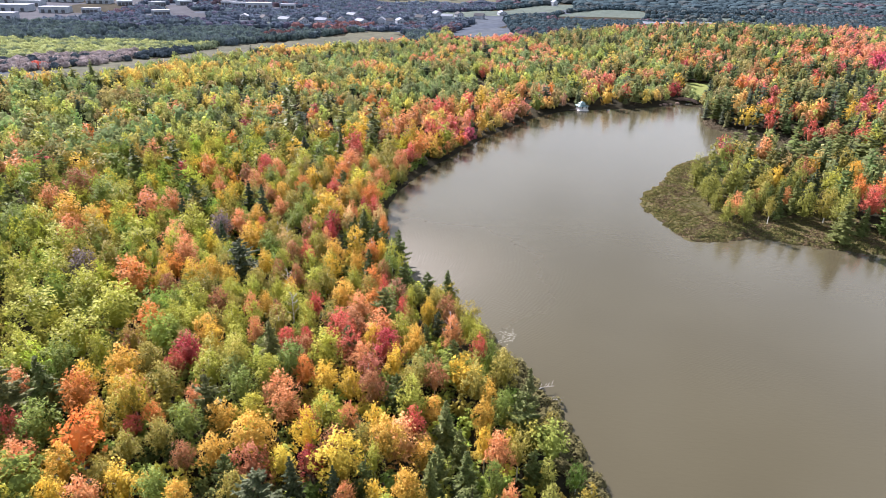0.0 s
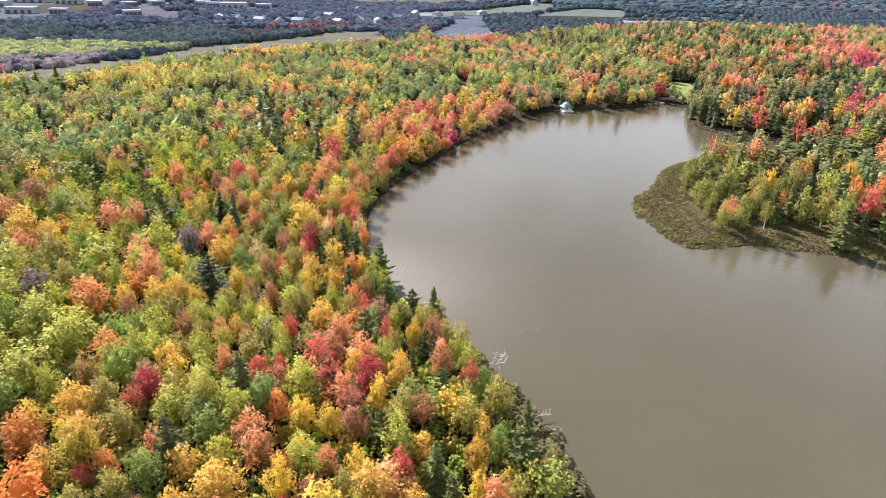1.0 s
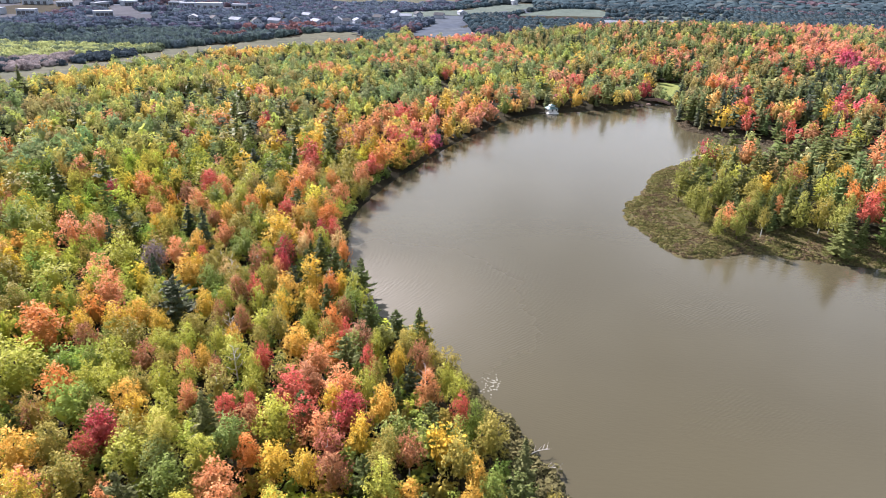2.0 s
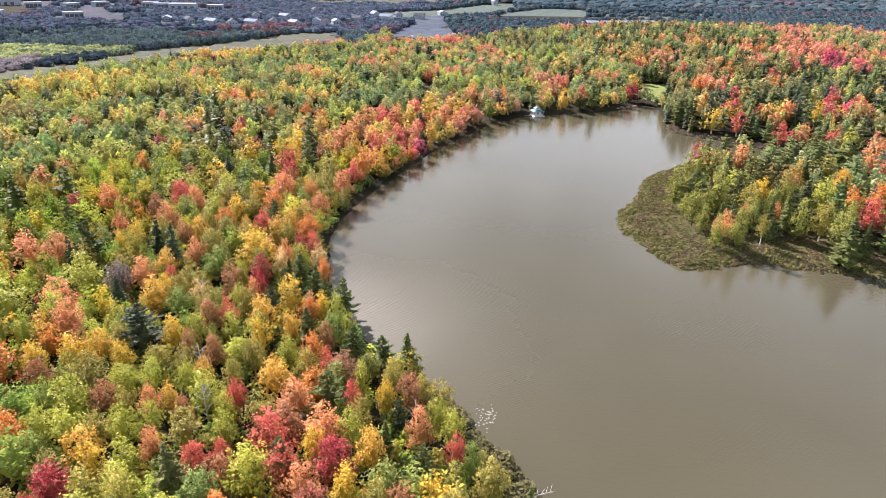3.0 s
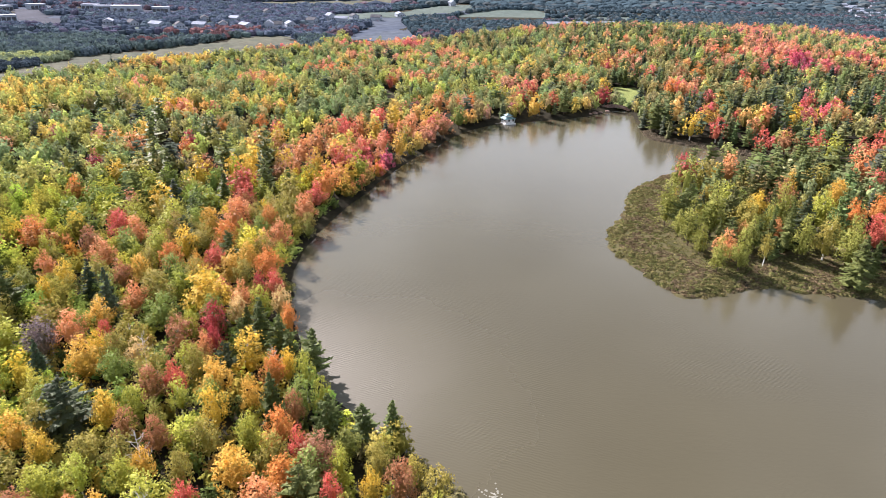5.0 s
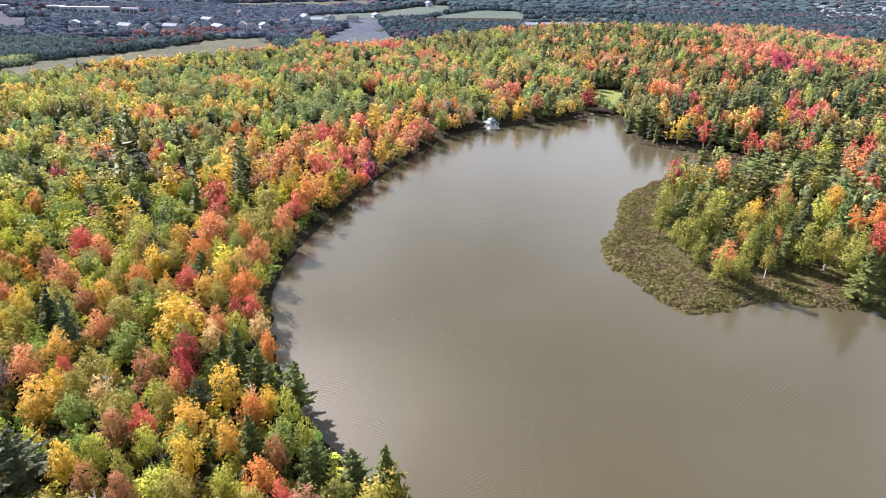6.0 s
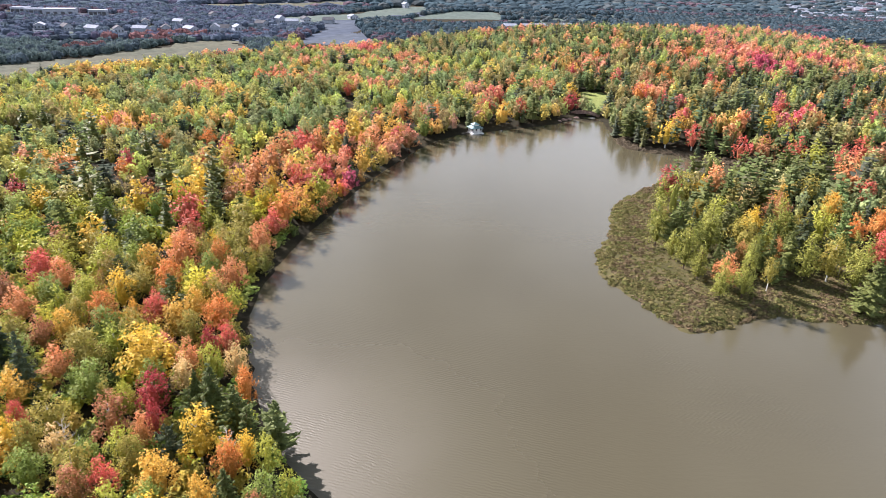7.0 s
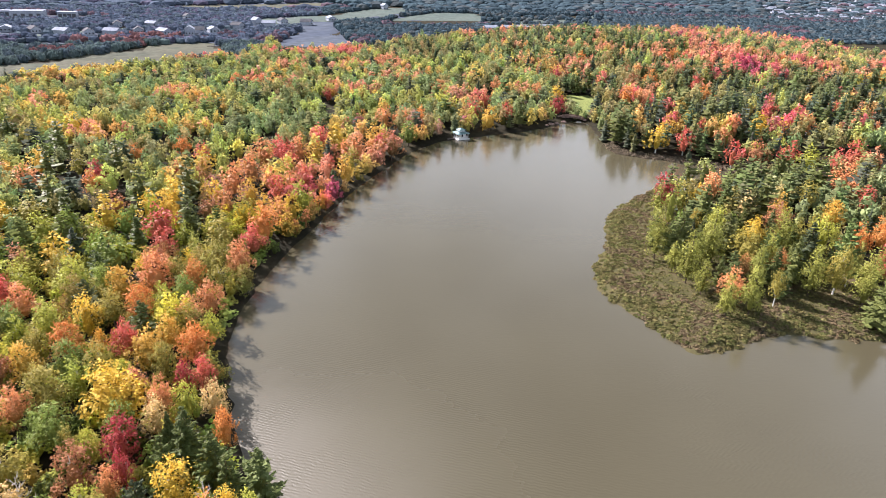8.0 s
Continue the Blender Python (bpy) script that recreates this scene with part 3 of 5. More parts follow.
GROVES = [("rim_red", -50, 552, 40, 24), ("rim_red", 20, 575, 45, 26), ("rim_red", 5, 506, 22, 12), ("rim_yellow", -110, 495, 34, 20), ("glow", -6, 446, 22, 12), ("glow", 65, 449, 16, 9),
          ("glow", 165, 448, 26, 20), ("dark", 110, 553, 32, 26), ("dark", 235, 612, 40, 36), ("dark", 280, 545, 36, 32), ("dark", 236, 384, 18, 28),
          ("dark", 205, 332, 36, 9), ("dark", 150, 400, 16, 18), ("dark", -80, 305, 12, 16), ("dark", -68, 255, 9, 14), ("far_lime", 125, 468, 22, 30)]


def stand(x, y, d):
    """Which stand of wood a place belongs to."""
    if x > 60 and y < 266:
        return "peninsula" if x < 175 + 10 * math.sin(y * 0.2) else "east"
    if ((x + 138) / 46) ** 2 + ((y - 362) / 27) ** 2 < 1:
        return "yellow_stand"
    for name, cx, cy, wx, wy in GROVES:
        if ((x - cx) / wx) ** 2 + ((y - cy) / wy) ** 2 < 1:
            return name
    if x > 115 and 285 < y < 345 + 0.25 * (x - 130):
        return "bay"
    if x > 150 and y > 290:
        if x > 228 + 0.53 * (y - 427):
            return "pink" if math.sin(x * 0.03 + y * 0.011) + math.sin(y * 0.034) > -0.7 else "hill"
        return "hill" if y > 440 else "east"
    if y < 135 and d < 26 or d < 5 and y < 190:
        return "shore"
    if 185 < y < 352 and d < 14 + 26 * min(1, (y - 185) / 50) and x < 130:
        return "red"
    if y > 285:
        return "far_lime" if x < 20 + 40 * math.sin(y * 0.05) else "far_mixed"
    return "lime" if x < -75 or (y > 190 and x < -55) else "mixed"


def species(colour, u):
    if colour in ("pine", "blue", "deep"):
        return "pine_tree" if u < {"pine": 0.8, "deep": 0.6, "blue": 0.35}[colour] else "spruce_tree"
    if colour == "tamarack":
        return "larch_tree"
    return "birch_tree" if u < (0.45 if colour in ("yellow", "olive", "cream", "lime") else 0.2) else "maple_tree"


# trees that stand out, stand by stand: x, y, crown width, colour
MARKED = {
    "slope_shore_a": "-34 169 10.4 yellow;-44 172 7.3 olive;-27 163 4.6 cream;-19 166 4.3 cream;-31 159 5.5 crimson;-36 154 6.3 russet;-16 148 4.2 deep;-38 160 3.2 olive;-52 163 5.5 gold;-46 150 4.8 olive;-31 144 4.4 olive;-27 139 6.1 gold;-13 141 4.2 lime;-21 135 4.0 gold;-32 136 4.1 lime;-55 175 5.4 green;-43 181 5.8 green;-57 197 5.8 green;-44 197 6.5 yellow;-33 191 5.4 deep;-35 186 5.2 scarlet;-25 191 5.3 olive;-21 188 4.3 lime;-21 173 4.3 scarlet",
    "slope_shore_b": "-32 163 4.5 green;-41 163 6.2 green;-23 166 4.5 lime;-17 159 3.9 orange;-30 153 3.2 crimson;-22 157 5.9 deep;-23 148 6.6 yellow;-35 158 3.5 lime;-49 156 3.4 scarlet;-42 149 4.1 cream;-38 143 6.4 olive;-18 141 4.5 orange;-13 134 5.2 green;-37 139 4.7 russet;-27 135 4.1 green;-54 181 4.8 russet;-25 155 3.8 deep;-50 195 7.3 lime;-40 199 5.7 olive;-31 200 5.7 lime;-28 187 5.9 gold;-22 199 5.8 salmon;-38 180 5.1 olive;-59 183 5.4 olive",
    "slope_shore_c": "-48 170 5.1 salmon;-27 169 4.2 salmon;-25 161 3.2 deep;-24 173 3.7 crimson;-31 150 3.3 salmon;-18 152 5.1 deep;-27 147 3.7 blue;-45 156 6.0 olive;-49 152 3.7 yellow;-33 147 4.2 lime;-34 141 3.7 scarlet;-16 143 3.2 yellow;-18 135 4.6 deep;-44 144 5.3 green;-10 134 3.2 lime;-50 182 5.3 gold;-61 192 6.3 salmon;-57 204 6.1 salmon;-35 199 6.5 orange;-45 187 6.1 orange;-23 182 6.4 orange;-27 204 5.3 green;-28 178 4.9 olive;-50 188 5.0 olive",
    "near_shore_a": "-57 127 6.0 yellow;-51 132 4.4 olive;-38 129 3.7 russet;-45 117 4.9 lime;-41 122 5.0 olive;-35 118 3.8 lime;-26 112 3.6 scarlet;-51 113 6.9 lime;-49 106 5.1 lime;-39 112 3.7 salmon;-37 107 4.0 lime;-27 109 3.5 lime;-35 101 3.8 salmon;-25 98 3.2 scarlet;-26 125 4.9 olive;-14 131 3.2 russet;-9 129 4.5 deep;-21 117 5.6 gold;-16 120 4.7 olive;-22 108 4.8 olive;-8 103 4.5 lime;-2 117 3.8 olive;-3 112 3.2 yellow;7 104 4.1 lime;9 97 3.4 green",
    "near_shore_b": "-53 129 4.9 gold;-42 133 4.9 yellow;-33 126 4.0 russet;-59 120 4.7 russet;-33 120 3.2 gold;-28 118 3.8 olive;-46 113 4.8 russet;-55 113 3.2 green;-41 106 5.0 lime;-36 112 3.7 gold;-31 103 6.7 olive;-44 101 5.3 gold;-42 98 4.3 yellow;-51 102 3.6 green;-20 125 4.4 lime;-13 122 3.3 scarlet;-7 117 3.6 lime;-17 111 5.7 salmon;-12 104 5.8 salmon;-13 100 3.6 yellow;-5 99 4.9 gold;1 113 4.8 russet;2 104 4.3 salmon;7 99 3.2 scarlet;-3 103 3.2 deep",
    "near_shore_c": "-48 125 4.2 yellow;-38 134 4.3 lime;-51 119 7.2 olive;-63 126 4.4 yellow;-37 123 4.5 olive;-31 113 6.4 lime;-43 112 3.8 olive;-53 107 5.7 lime;-44 105 4.1 olive;-33 109 3.2 russet;-26 104 4.7 lime;-38 99 4.7 lime;-28 97 4.0 scarlet;-26 132 5.2 yellow;-16 126 4.9 orange;-10 124 3.3 deep;-8 112 3.5 scarlet;-12 112 5.3 pine;-19 102 7.0 scarlet;-7 107 4.2 olive;-10 96 6.0 crimson;-1 109 3.2 blue;5 107 3.4 lime;2 97 4.0 pine",
    "near_point_a": "-8 92 4.6 yellow;-14 92 5.0 salmon;-19 86 4.9 yellow;-11 84 4.7 russet;-14 77 3.6 salmon;-15 71 5.0 russet;-11 73 3.5 olive;-24 79 5.4 salmon;-5 86 4.8 olive;1 77 4.9 pine;-4 64 4.7 gold;-9 69 3.2 lime;11 93 5.1 olive;7 80 3.7 gold;7 74 3.2 yellow;12 73 3.9 olive;-1 65 4.1 pine;-14 64 3.2 blue;-8 62 4.0 yellow;8 67 3.2 green;16 70 3.2 tamarack;14 71 3.4 deep",
    "near_point_b": "-4 90 4.0 olive;-23 88 4.0 orange;-15 85 4.4 yellow;-18 79 3.7 yellow;-20 76 3.2 crimson;-18 68 4.1 crimson;-10 77 3.6 yellow;-4 77 3.6 scarlet;-1 89 4.4 russet;3 73 3.5 pine;0 68 4.2 pine;6 88 5.2 olive;8 85 3.6 gold;10 82 4.1 green;9 72 4.7 salmon;4 67 4.8 deep;-20 65 3.3 blue;-10 65 3.3 deep;-12 62 3.2 salmon;10 63 3.2 salmon;16 65 3.2 tamarack;-7 84 3.6 deep",
    "near_west_a": "-89 128 9.0 lime;-84 130 6.7 bare;-76 117 9.5 lime;-82 109 11.5 lime;-57 106 6.1 orange;-76 95 7.4 lime;-62 96 4.7 lime;-46 90 3.4 scarlet;-51 91 5.5 olive;-29 87 5.5 lime;-70 84 5.6 salmon;-59 83 6.7 orange;-50 83 5.2 salmon;-46 85 6.2 olive;-65 75 4.7 scarlet;-39 81 3.5 salmon;-38 75 5.5 green;-26 83 5.8 salmon;-60 68 5.0 salmon;-45 70 4.3 olive;-36 68 3.6 russet;-43 64 5.4 yellow;-46 65 3.7 olive;-47 61 5.2 salmon;-27 62 4.8 olive",
    "near_west_b": "-94 124 9.0 lime;-80 135 6.0 olive;-69 124 10.0 orange;-66 110 10.2 lime;-68 99 9.5 lime;-67 92 5.8 green;-45 94 6.0 crimson;-55 90 6.6 gold;-39 88 6.2 lime;-32 83 5.9 green;-64 82 6.6 deep;-60 87 4.4 yellow;-53 84 3.4 yellow;-53 77 4.6 gold;-61 75 7.0 green;-44 77 3.2 orange;-33 76 4.7 gold;-27 72 7.5 gold;-53 67 5.3 gold;-32 69 4.8 gold;-41 72 4.7 olive;-38 63 4.8 green;-51 61 4.6 yellow;-34 61 4.2 gold;-29 65 3.4 deep",
    "middle_wood_a": "-37 241 9.0 scarlet;-50 258 5.8 russet;-61 287 6.8 crimson;-86 263 6.3 crimson;-50 213 8.1 lime;-63 212 4.3 scarlet;-80 246 7.5 green;-26 210 5.5 orange;-16 208 7.1 salmon;-9 224 6.4 salmon;-22 258 8.7 salmon;-33 271 7.5 pine;-57 297 7.1 pine;-79 319 8.0 pine;-78 280 9.0 salmon;-69 298 7.9 olive;-100 337 7.0 deep;-32 306 6.0 scarlet;-21 275 9.2 salmon;-16 287 9.2 salmon;-8 262 7.9 scarlet;-41 235 5.8 deep",
    "middle_wood_b": "-34 228 6.3 scarlet;-51 250 9.2 yellow;-76 253 7.0 yellow;-57 227 8.0 yellow;-66 217 9.2 lime;-64 225 6.1 russet;-34 212 8.6 salmon;-40 208 6.3 gold;-17 217 6.5 salmon;-14 227 6.0 scarlet;-26 250 6.3 russet;-30 242 6.9 pine;-59 247 8.0 pine;-67 263 8.0 pine;-89 277 9.2 lime;-70 330 9.2 gold;-108 338 7.0 deep;-39 314 6.2 orange;-15 262 7.5 gold;-12 302 9.2 salmon;-53 308 4.9 orange;-64 242 6.9 lime",
    "middle_wood_c": "-42 256 7.3 yellow;-61 278 5.8 orange;-70 255 9.2 olive;-45 224 9.2 green;-60 214 6.7 lime;-75 230 6.9 green;-29 213 4.6 olive;-21 210 6.0 olive;-12 237 9.2 orange;-22 233 9.1 olive;-36 262 9.2 yellow;-45 266 8.0 pine;-75 290 8.0 pine;-86 287 8.7 gold;-84 312 9.2 green;-82 352 9.2 yellow;-38 288 4.4 scarlet;-31 293 9.2 yellow;-25 263 6.3 yellow;-4 298 8.5 scarlet;-54 220 5.5 olive;-52 239 6.6 olive",
    "red_shore_a": "-1 255 7.6 lime;1 273 6.5 scarlet;9 285 5.5 scarlet;0 308 9.2 salmon;-6 309 7.6 scarlet;15 320 9.2 yellow;29 318 9.2 gold;34 309 8.1 russet;45 348 9.2 salmon;44 326 8.7 green;36 374 9.2 green;-4 283 6.9 lime;84 345 8.6 gold;100 350 8.9 pine;125 366 9.2 crimson;126 396 9.2 salmon;72 371 9.2 lime;64 444 9.2 salmon;19 404 6.1 scarlet;186 471 9.2 orange;152 402 7.0 deep",
    "red_shore_b": "-4 270 7.5 salmon;7 260 8.8 orange;14 280 7.9 gold;9 320 9.2 scarlet;6 303 9.2 gold;21 306 8.7 salmon;17 291 7.5 olive;38 348 9.2 salmon;53 348 9.0 orange;53 325 8.7 green;-10 274 6.6 salmon;79 358 9.2 scarlet;96 356 7.5 scarlet;109 349 9.0 orange;133 386 9.2 yellow;91 377 9.2 scarlet;76 408 9.2 salmon;110 414 9.2 salmon;170 484 9.2 salmon;152 430 9.2 crimson;162 409 7.0 deep",
    "west_wood_a": "-79 202 8.9 orange;-66 199 5.3 russet;-74 214 9.2 green;-68 158 9.2 lime;-63 139 6.5 salmon;-105 163 9.2 gold;-108 154 9.2 lime;-90 148 8.7 olive;-50 148 6.9 gold;-56 158 5.9 salmon;-137 205 6.6 crimson;-122 201 7.9 yellow;-114 184 9.2 russet;-116 173 7.1 salmon;-86 171 8.3 salmon;-73 172 7.0 deep;-115 155 8.4 green;-104 231 6.3 salmon;-114 208 9.2 green;-83 238 6.3 orange;-143 268 9.2 gold;-142 235 9.2 lime;-150 226 9.2 lime;-171 255 9.2 olive;-195 297 9.2 green",
    "west_wood_b": "-87 198 5.9 crimson;-62 207 6.4 scarlet;-71 187 4.5 salmon;-69 148 7.7 salmon;-78 146 9.2 lime;-96 159 5.8 gold;-98 151 6.3 salmon;-96 142 9.2 lime;-60 155 6.4 bare;-142 199 9.2 salmon;-132 210 9.2 olive;-116 201 8.6 olive;-127 180 9.2 green;-102 177 9.2 green;-79 171 7.2 salmon;-95 173 8.5 lime;-106 220 8.2 salmon;-104 202 7.0 deep;-94 210 7.0 deep;-122 281 9.2 salmon;-137 250 9.2 lime;-140 241 7.0 orange;-157 222 9.2 salmon;-132 275 7.0 deep",
    "peninsula_a": "106 241 8.3 crimson;113 234 4.9 yellow;119 249 7.6 pine;85 210 6.0 tamarack;89 206 8.8 pine;85 202 3.4 tamarack;85 190 3.8 tamarack;104 200 8.7 olive;121 211 8.5 russet;106 215 6.5 lime;98 182 4.1 olive;116 194 7.9 blue;126 200 8.3 lime;131 195 6.6 orange;141 196 7.9 orange;158 219 6.1 scarlet;113 169 7.7 pine;129 219 6.3 gold;136 247 7.9 pine;108 224 8.2 pine;90 180 5.1 tamarack;119 230 6.4 deep;157 252 8.9 pine",
    "peninsula_b": "109 236 7.5 olive;120 238 8.1 salmon;99 233 5.4 tamarack;100 228 6.8 tamarack;85 196 5.7 tamarack;94 201 7.2 tamarack;89 185 6.3 salmon;110 206 6.4 yellow;120 222 5.1 cream;114 201 6.4 tamarack;99 190 4.6 tamarack;110 185 5.3 tamarack;138 210 6.3 gold;116 184 7.3 olive;128 182 7.9 scarlet;117 177 6.5 tamarack;142 224 7.5 olive;129 226 10.3 pine;159 238 11.6 pine;85 181 4.2 tamarack;170 239 10.2 salmon;146 235 9.1 pine",
    "bay_head_a": "131 333 9.2 salmon;131 316 9.2 pine;140 301 9.2 yellow;149 296 9.1 scarlet;165 318 9.2 olive;187 301 9.2 yellow;193 309 8.7 yellow;167 276 9.0 russet;206 319 9.2 scarlet;213 303 7.9 salmon;211 382 9.2 scarlet;248 448 9.2 scarlet;195 400 9.2 orange;183 399 9.2 russet;193 258 9.2 scarlet;243 321 9.2 scarlet;212 276 9.2 olive;368 530 9.2 scarlet;455 567 9.2 scarlet;299 424 9.2 orange",
    "bay_head_b": "117 313 9.2 pine;144 330 9.2 pine;151 312 9.2 gold;164 308 6.8 scarlet;172 308 9.2 olive;195 300 9.1 gold;158 278 7.5 scarlet;177 271 9.0 scarlet;216 313 9.2 gold;201 359 9.2 orange;243 416 9.2 scarlet;163 369 9.2 orange;246 461 9.2 orange;172 257 9.2 lime;180 252 7.8 scarlet;251 314 9.2 salmon;224 306 7.0 deep;444 587 9.2 scarlet;387 630 9.2 scarlet",
}


def plant():
    """Where every tree of the woods stands: x, y, height, width, colour, kind."""
    rows = []
    for row in ";".join(MARKED.values()).split(";"):
        x, y, w, colour = row.split()
        x, y, w = float(x), float(y), float(w)
        if float(from_shore(np.array([x]), np.array([y]))[0]) < 0.6:
            continue
        kind = species(colour, (7 * x + 3 * y) % 10 / 10)
        ground = float(land(np.array([x]), np.array([y]), from_shore(np.array([x]), np.array([y])))[0])
        h = min(15.0, max(5.0, crown_level(x, y) - ground + 0.5 * w)) if colour not in EVERGREEN else 2.3 * w + 0.8 if kind == "larch_tree" else min(14.0, 1.3 * w + 4.0)
        rows.append((x, y, h, w, colour, kind))
    marked = np.array([r[:4] for r in rows])
    count = len(rows)
    step = 4.4
    gx, gy = np.meshgrid(np.arange(-330, 560, step), np.arange(-44, 740, step * 0.87))
    gx[::2] += step / 2
    x = (gx + rng.uniform(-1.5, 1.5, gx.shape)).ravel()
    y = (gy + rng.uniform(-1.5, 1.5, gy.shape)).ravel()
    view = (x > -0.76 * (np.maximum(y, 36) + 30) - 30) & (x < np.maximum(1.25 * (y - 79), 0) + 60)
    x, y = x[view], y[view]
    d = from_shore(x, y)
    peninsula = (x > 60) & (y < 262 + 0.05 * x) & (y > 150)
    edge = 0.35 + 2.0 * ((x > 72) & (x < 132) & (y > 330) & (y < 370)) + 4.0 * ((y < 125) & (x < 40)) + 1.5 * ((x > 118) & (y > 266) & (y < 318))
    ok = (d > edge) & (~peninsula | inside(PENINSULA_WOOD, x, y)) & (x + y * 0 < 470)
    ok &= np.where(x < 0, inside(NEAR_WOOD, x, y), y < 585 + 0.42 * np.minimum(x, 300)) & ~inside(LAWN_AREA, x, y)
    ok &= ~((x > 200) & (y < 170)) & (rng.uniform(size=x.shape) > 0.05)
    far_thin = (y > 240) & (d > 9) & (rng.uniform(size=x.shape) < 0.37)
    ok &= ~far_thin
    x, y, d = x[ok], y[ok], d[ok]
    gap = np.full(x.shape, 1e9)
    for mx, my, mh, mw in marked:
        gap = np.minimum(gap, np.hypot(x - mx, y - my) / (mw * 0.38 + 1.8))
    for px, py, pd in zip(x[gap > 1], y[gap > 1], d[gap > 1]):
        needles, broad = MIXES[stand(px + rng.normal() * 7, py + rng.normal() * 7, pd + rng.normal() * 3)]
        # evergreens anywhere; the others in clumps, looser close by
        if rng.uniform() * (needles[2] + broad[2]) < needles[2]:
            colour = needles[0][int(np.searchsorted(needles[1], rng.uniform() * needles[2]))]
        else:
            loose = 0.9 if py < 200 else 0.42
            value = (patch_at(px, py) + loose * rng.normal()) / math.sqrt(1 + loose * loose)
            colour = broad[0][min(len(broad[0]) - 1, int(np.searchsorted(broad[1], broad[2] * (0.5 + 0.5 * math.erf(value / 1.4142)))))]
        kind = species(colour, rng.uniform())
        big = rng.choice((rng.uniform(0.6, 0.88), rng.uniform(0.8, 1.15))) * (0.85 if pd < 6 else 1)
        h = BUILD[kind][0] * big * (0.9 if kind in ("maple_tree", "birch_tree") else 1.0)
        w = BUILD[kind][1] * big * rng.uniform(0.82, 1.22)
        if px > 60 and py < 262:
            h, w = h * (0.9 + 0.25 * min(1, max(0, (px - 85) / 30))), w * 0.95
        if py > 225:
            w, h = w * (1.15 if colour in EVERGREEN else 1.16), h * (0.94 if colour in EVERGREEN else 1.0)
        if ((px + 138) / 46) ** 2 + ((py - 362) / 27) ** 2 < 1:
            h = rng.uniform(11.4, 12.4)
        if py > 430 and px < 100:
            h = h * 0.8
        if px > 115 and 266 < py < 345:
            h = h * 1.25
        rows.append((px, py, h * rng.uniform(0.88, 1.08), w, colour, kind))
    return rows, count


TREES, N_MARKED = plant()
T = np.array([r[:4] for r in TREES])
T_D = from_shore(T[:, 0], T[:, 1])
T_Z = land(T[:, 0], T[:, 1], T_D)


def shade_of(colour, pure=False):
    if pure:
        return (*np.clip(np.array(COLOURS[colour]) * rng.uniform(0.92, 1.08), 0, 0.8), rng.uniform(0.3, 0.65))
    c = np.array(COLOURS[colour]) * rng.uniform(0.85, 1.25) * (1 + rng.normal(size=3) * 0.07)
    # share of unturned inner green, which also carries painted crown shade
    shaded_green_inside = rng.uniform(0.2, 1.0) if colour in ("yellow", "gold", "orange", "salmon", "scarlet", "olive", "lime") else 0.15
    return (*np.clip(c, 0.01, 0.75), shaded_green_inside)


def trunk_mesh(height, pale, needle):
    s = Shape()
    lean = rng.uniform(-0.25, 0.25, 2)
    top = height * (0.96 if needle else 0.74)
    line = [(lean[0] * k * k * 0.6, lean[1] * k * k * 0.6, top * k - 0.3 * (k == 0)) for k in (0, 0.3, 0.65, 1.0)]
    s.tube(line, [0.2, 0.15, 0.1, 0.03], 6)
    for j in range(6):
        k = 0.35 + 0.09 * j
        a = j * 2.4 + rng.uniform(0, 0.6)
        base = Vector((lean[0] * k * k * 0.6, lean[1] * k * k * 0.6, top * k))
        far = (1.7 if needle else 1.9) * (1.15 - k)
        tip = base + Vector((far * math.cos(a), far * math.sin(a), -0.1 if needle else far * 1.1))
        s.tube([base, base.lerp(tip, 0.5) + Vector((0, 0, 0.1)), tip], [0.07, 0.05, 0.015], 4)
    return s.mesh("trunk", PALE_BARK if pale else BARK)


# ---- trees near by, each a thing of its own ----
NOUN = {"maple_tree": "maple", "birch_tree": "birch", "spruce_tree": "spruce", "pine_tree": "white pine", "larch_tree": "tamarack larch"}
along = np.clip((T[:, 1] - 72) / 125, 0, 1)
rank = np.minimum(np.hypot(T[:, 0] + 24 + 6 * along, T[:, 1] - 72 - 125 * along), 12 + np.hypot(T[:, 0] - 98, T[:, 1] - 188))
rank[:N_MARKED] = -1
SINGLE = np.zeros(len(TREES), bool)
for kind, quota in (("maple_tree", 340), ("birch_tree", 250), ("spruce_tree", 180), ("pine_tree", 200), ("larch_tree", 120)):
    own = np.array([i for i, r in enumerate(TREES) if r[5] == kind])
    SINGLE[[i for i in own[np.argsort(rank[own], kind="stable")[:quota]] if rank[i] < 45]] = True
AFAR = (np.hypot(T[:, 0], T[:, 1] - 65) > 165) & ~((T[:, 0] > 60) & (T[:, 1] < 215))

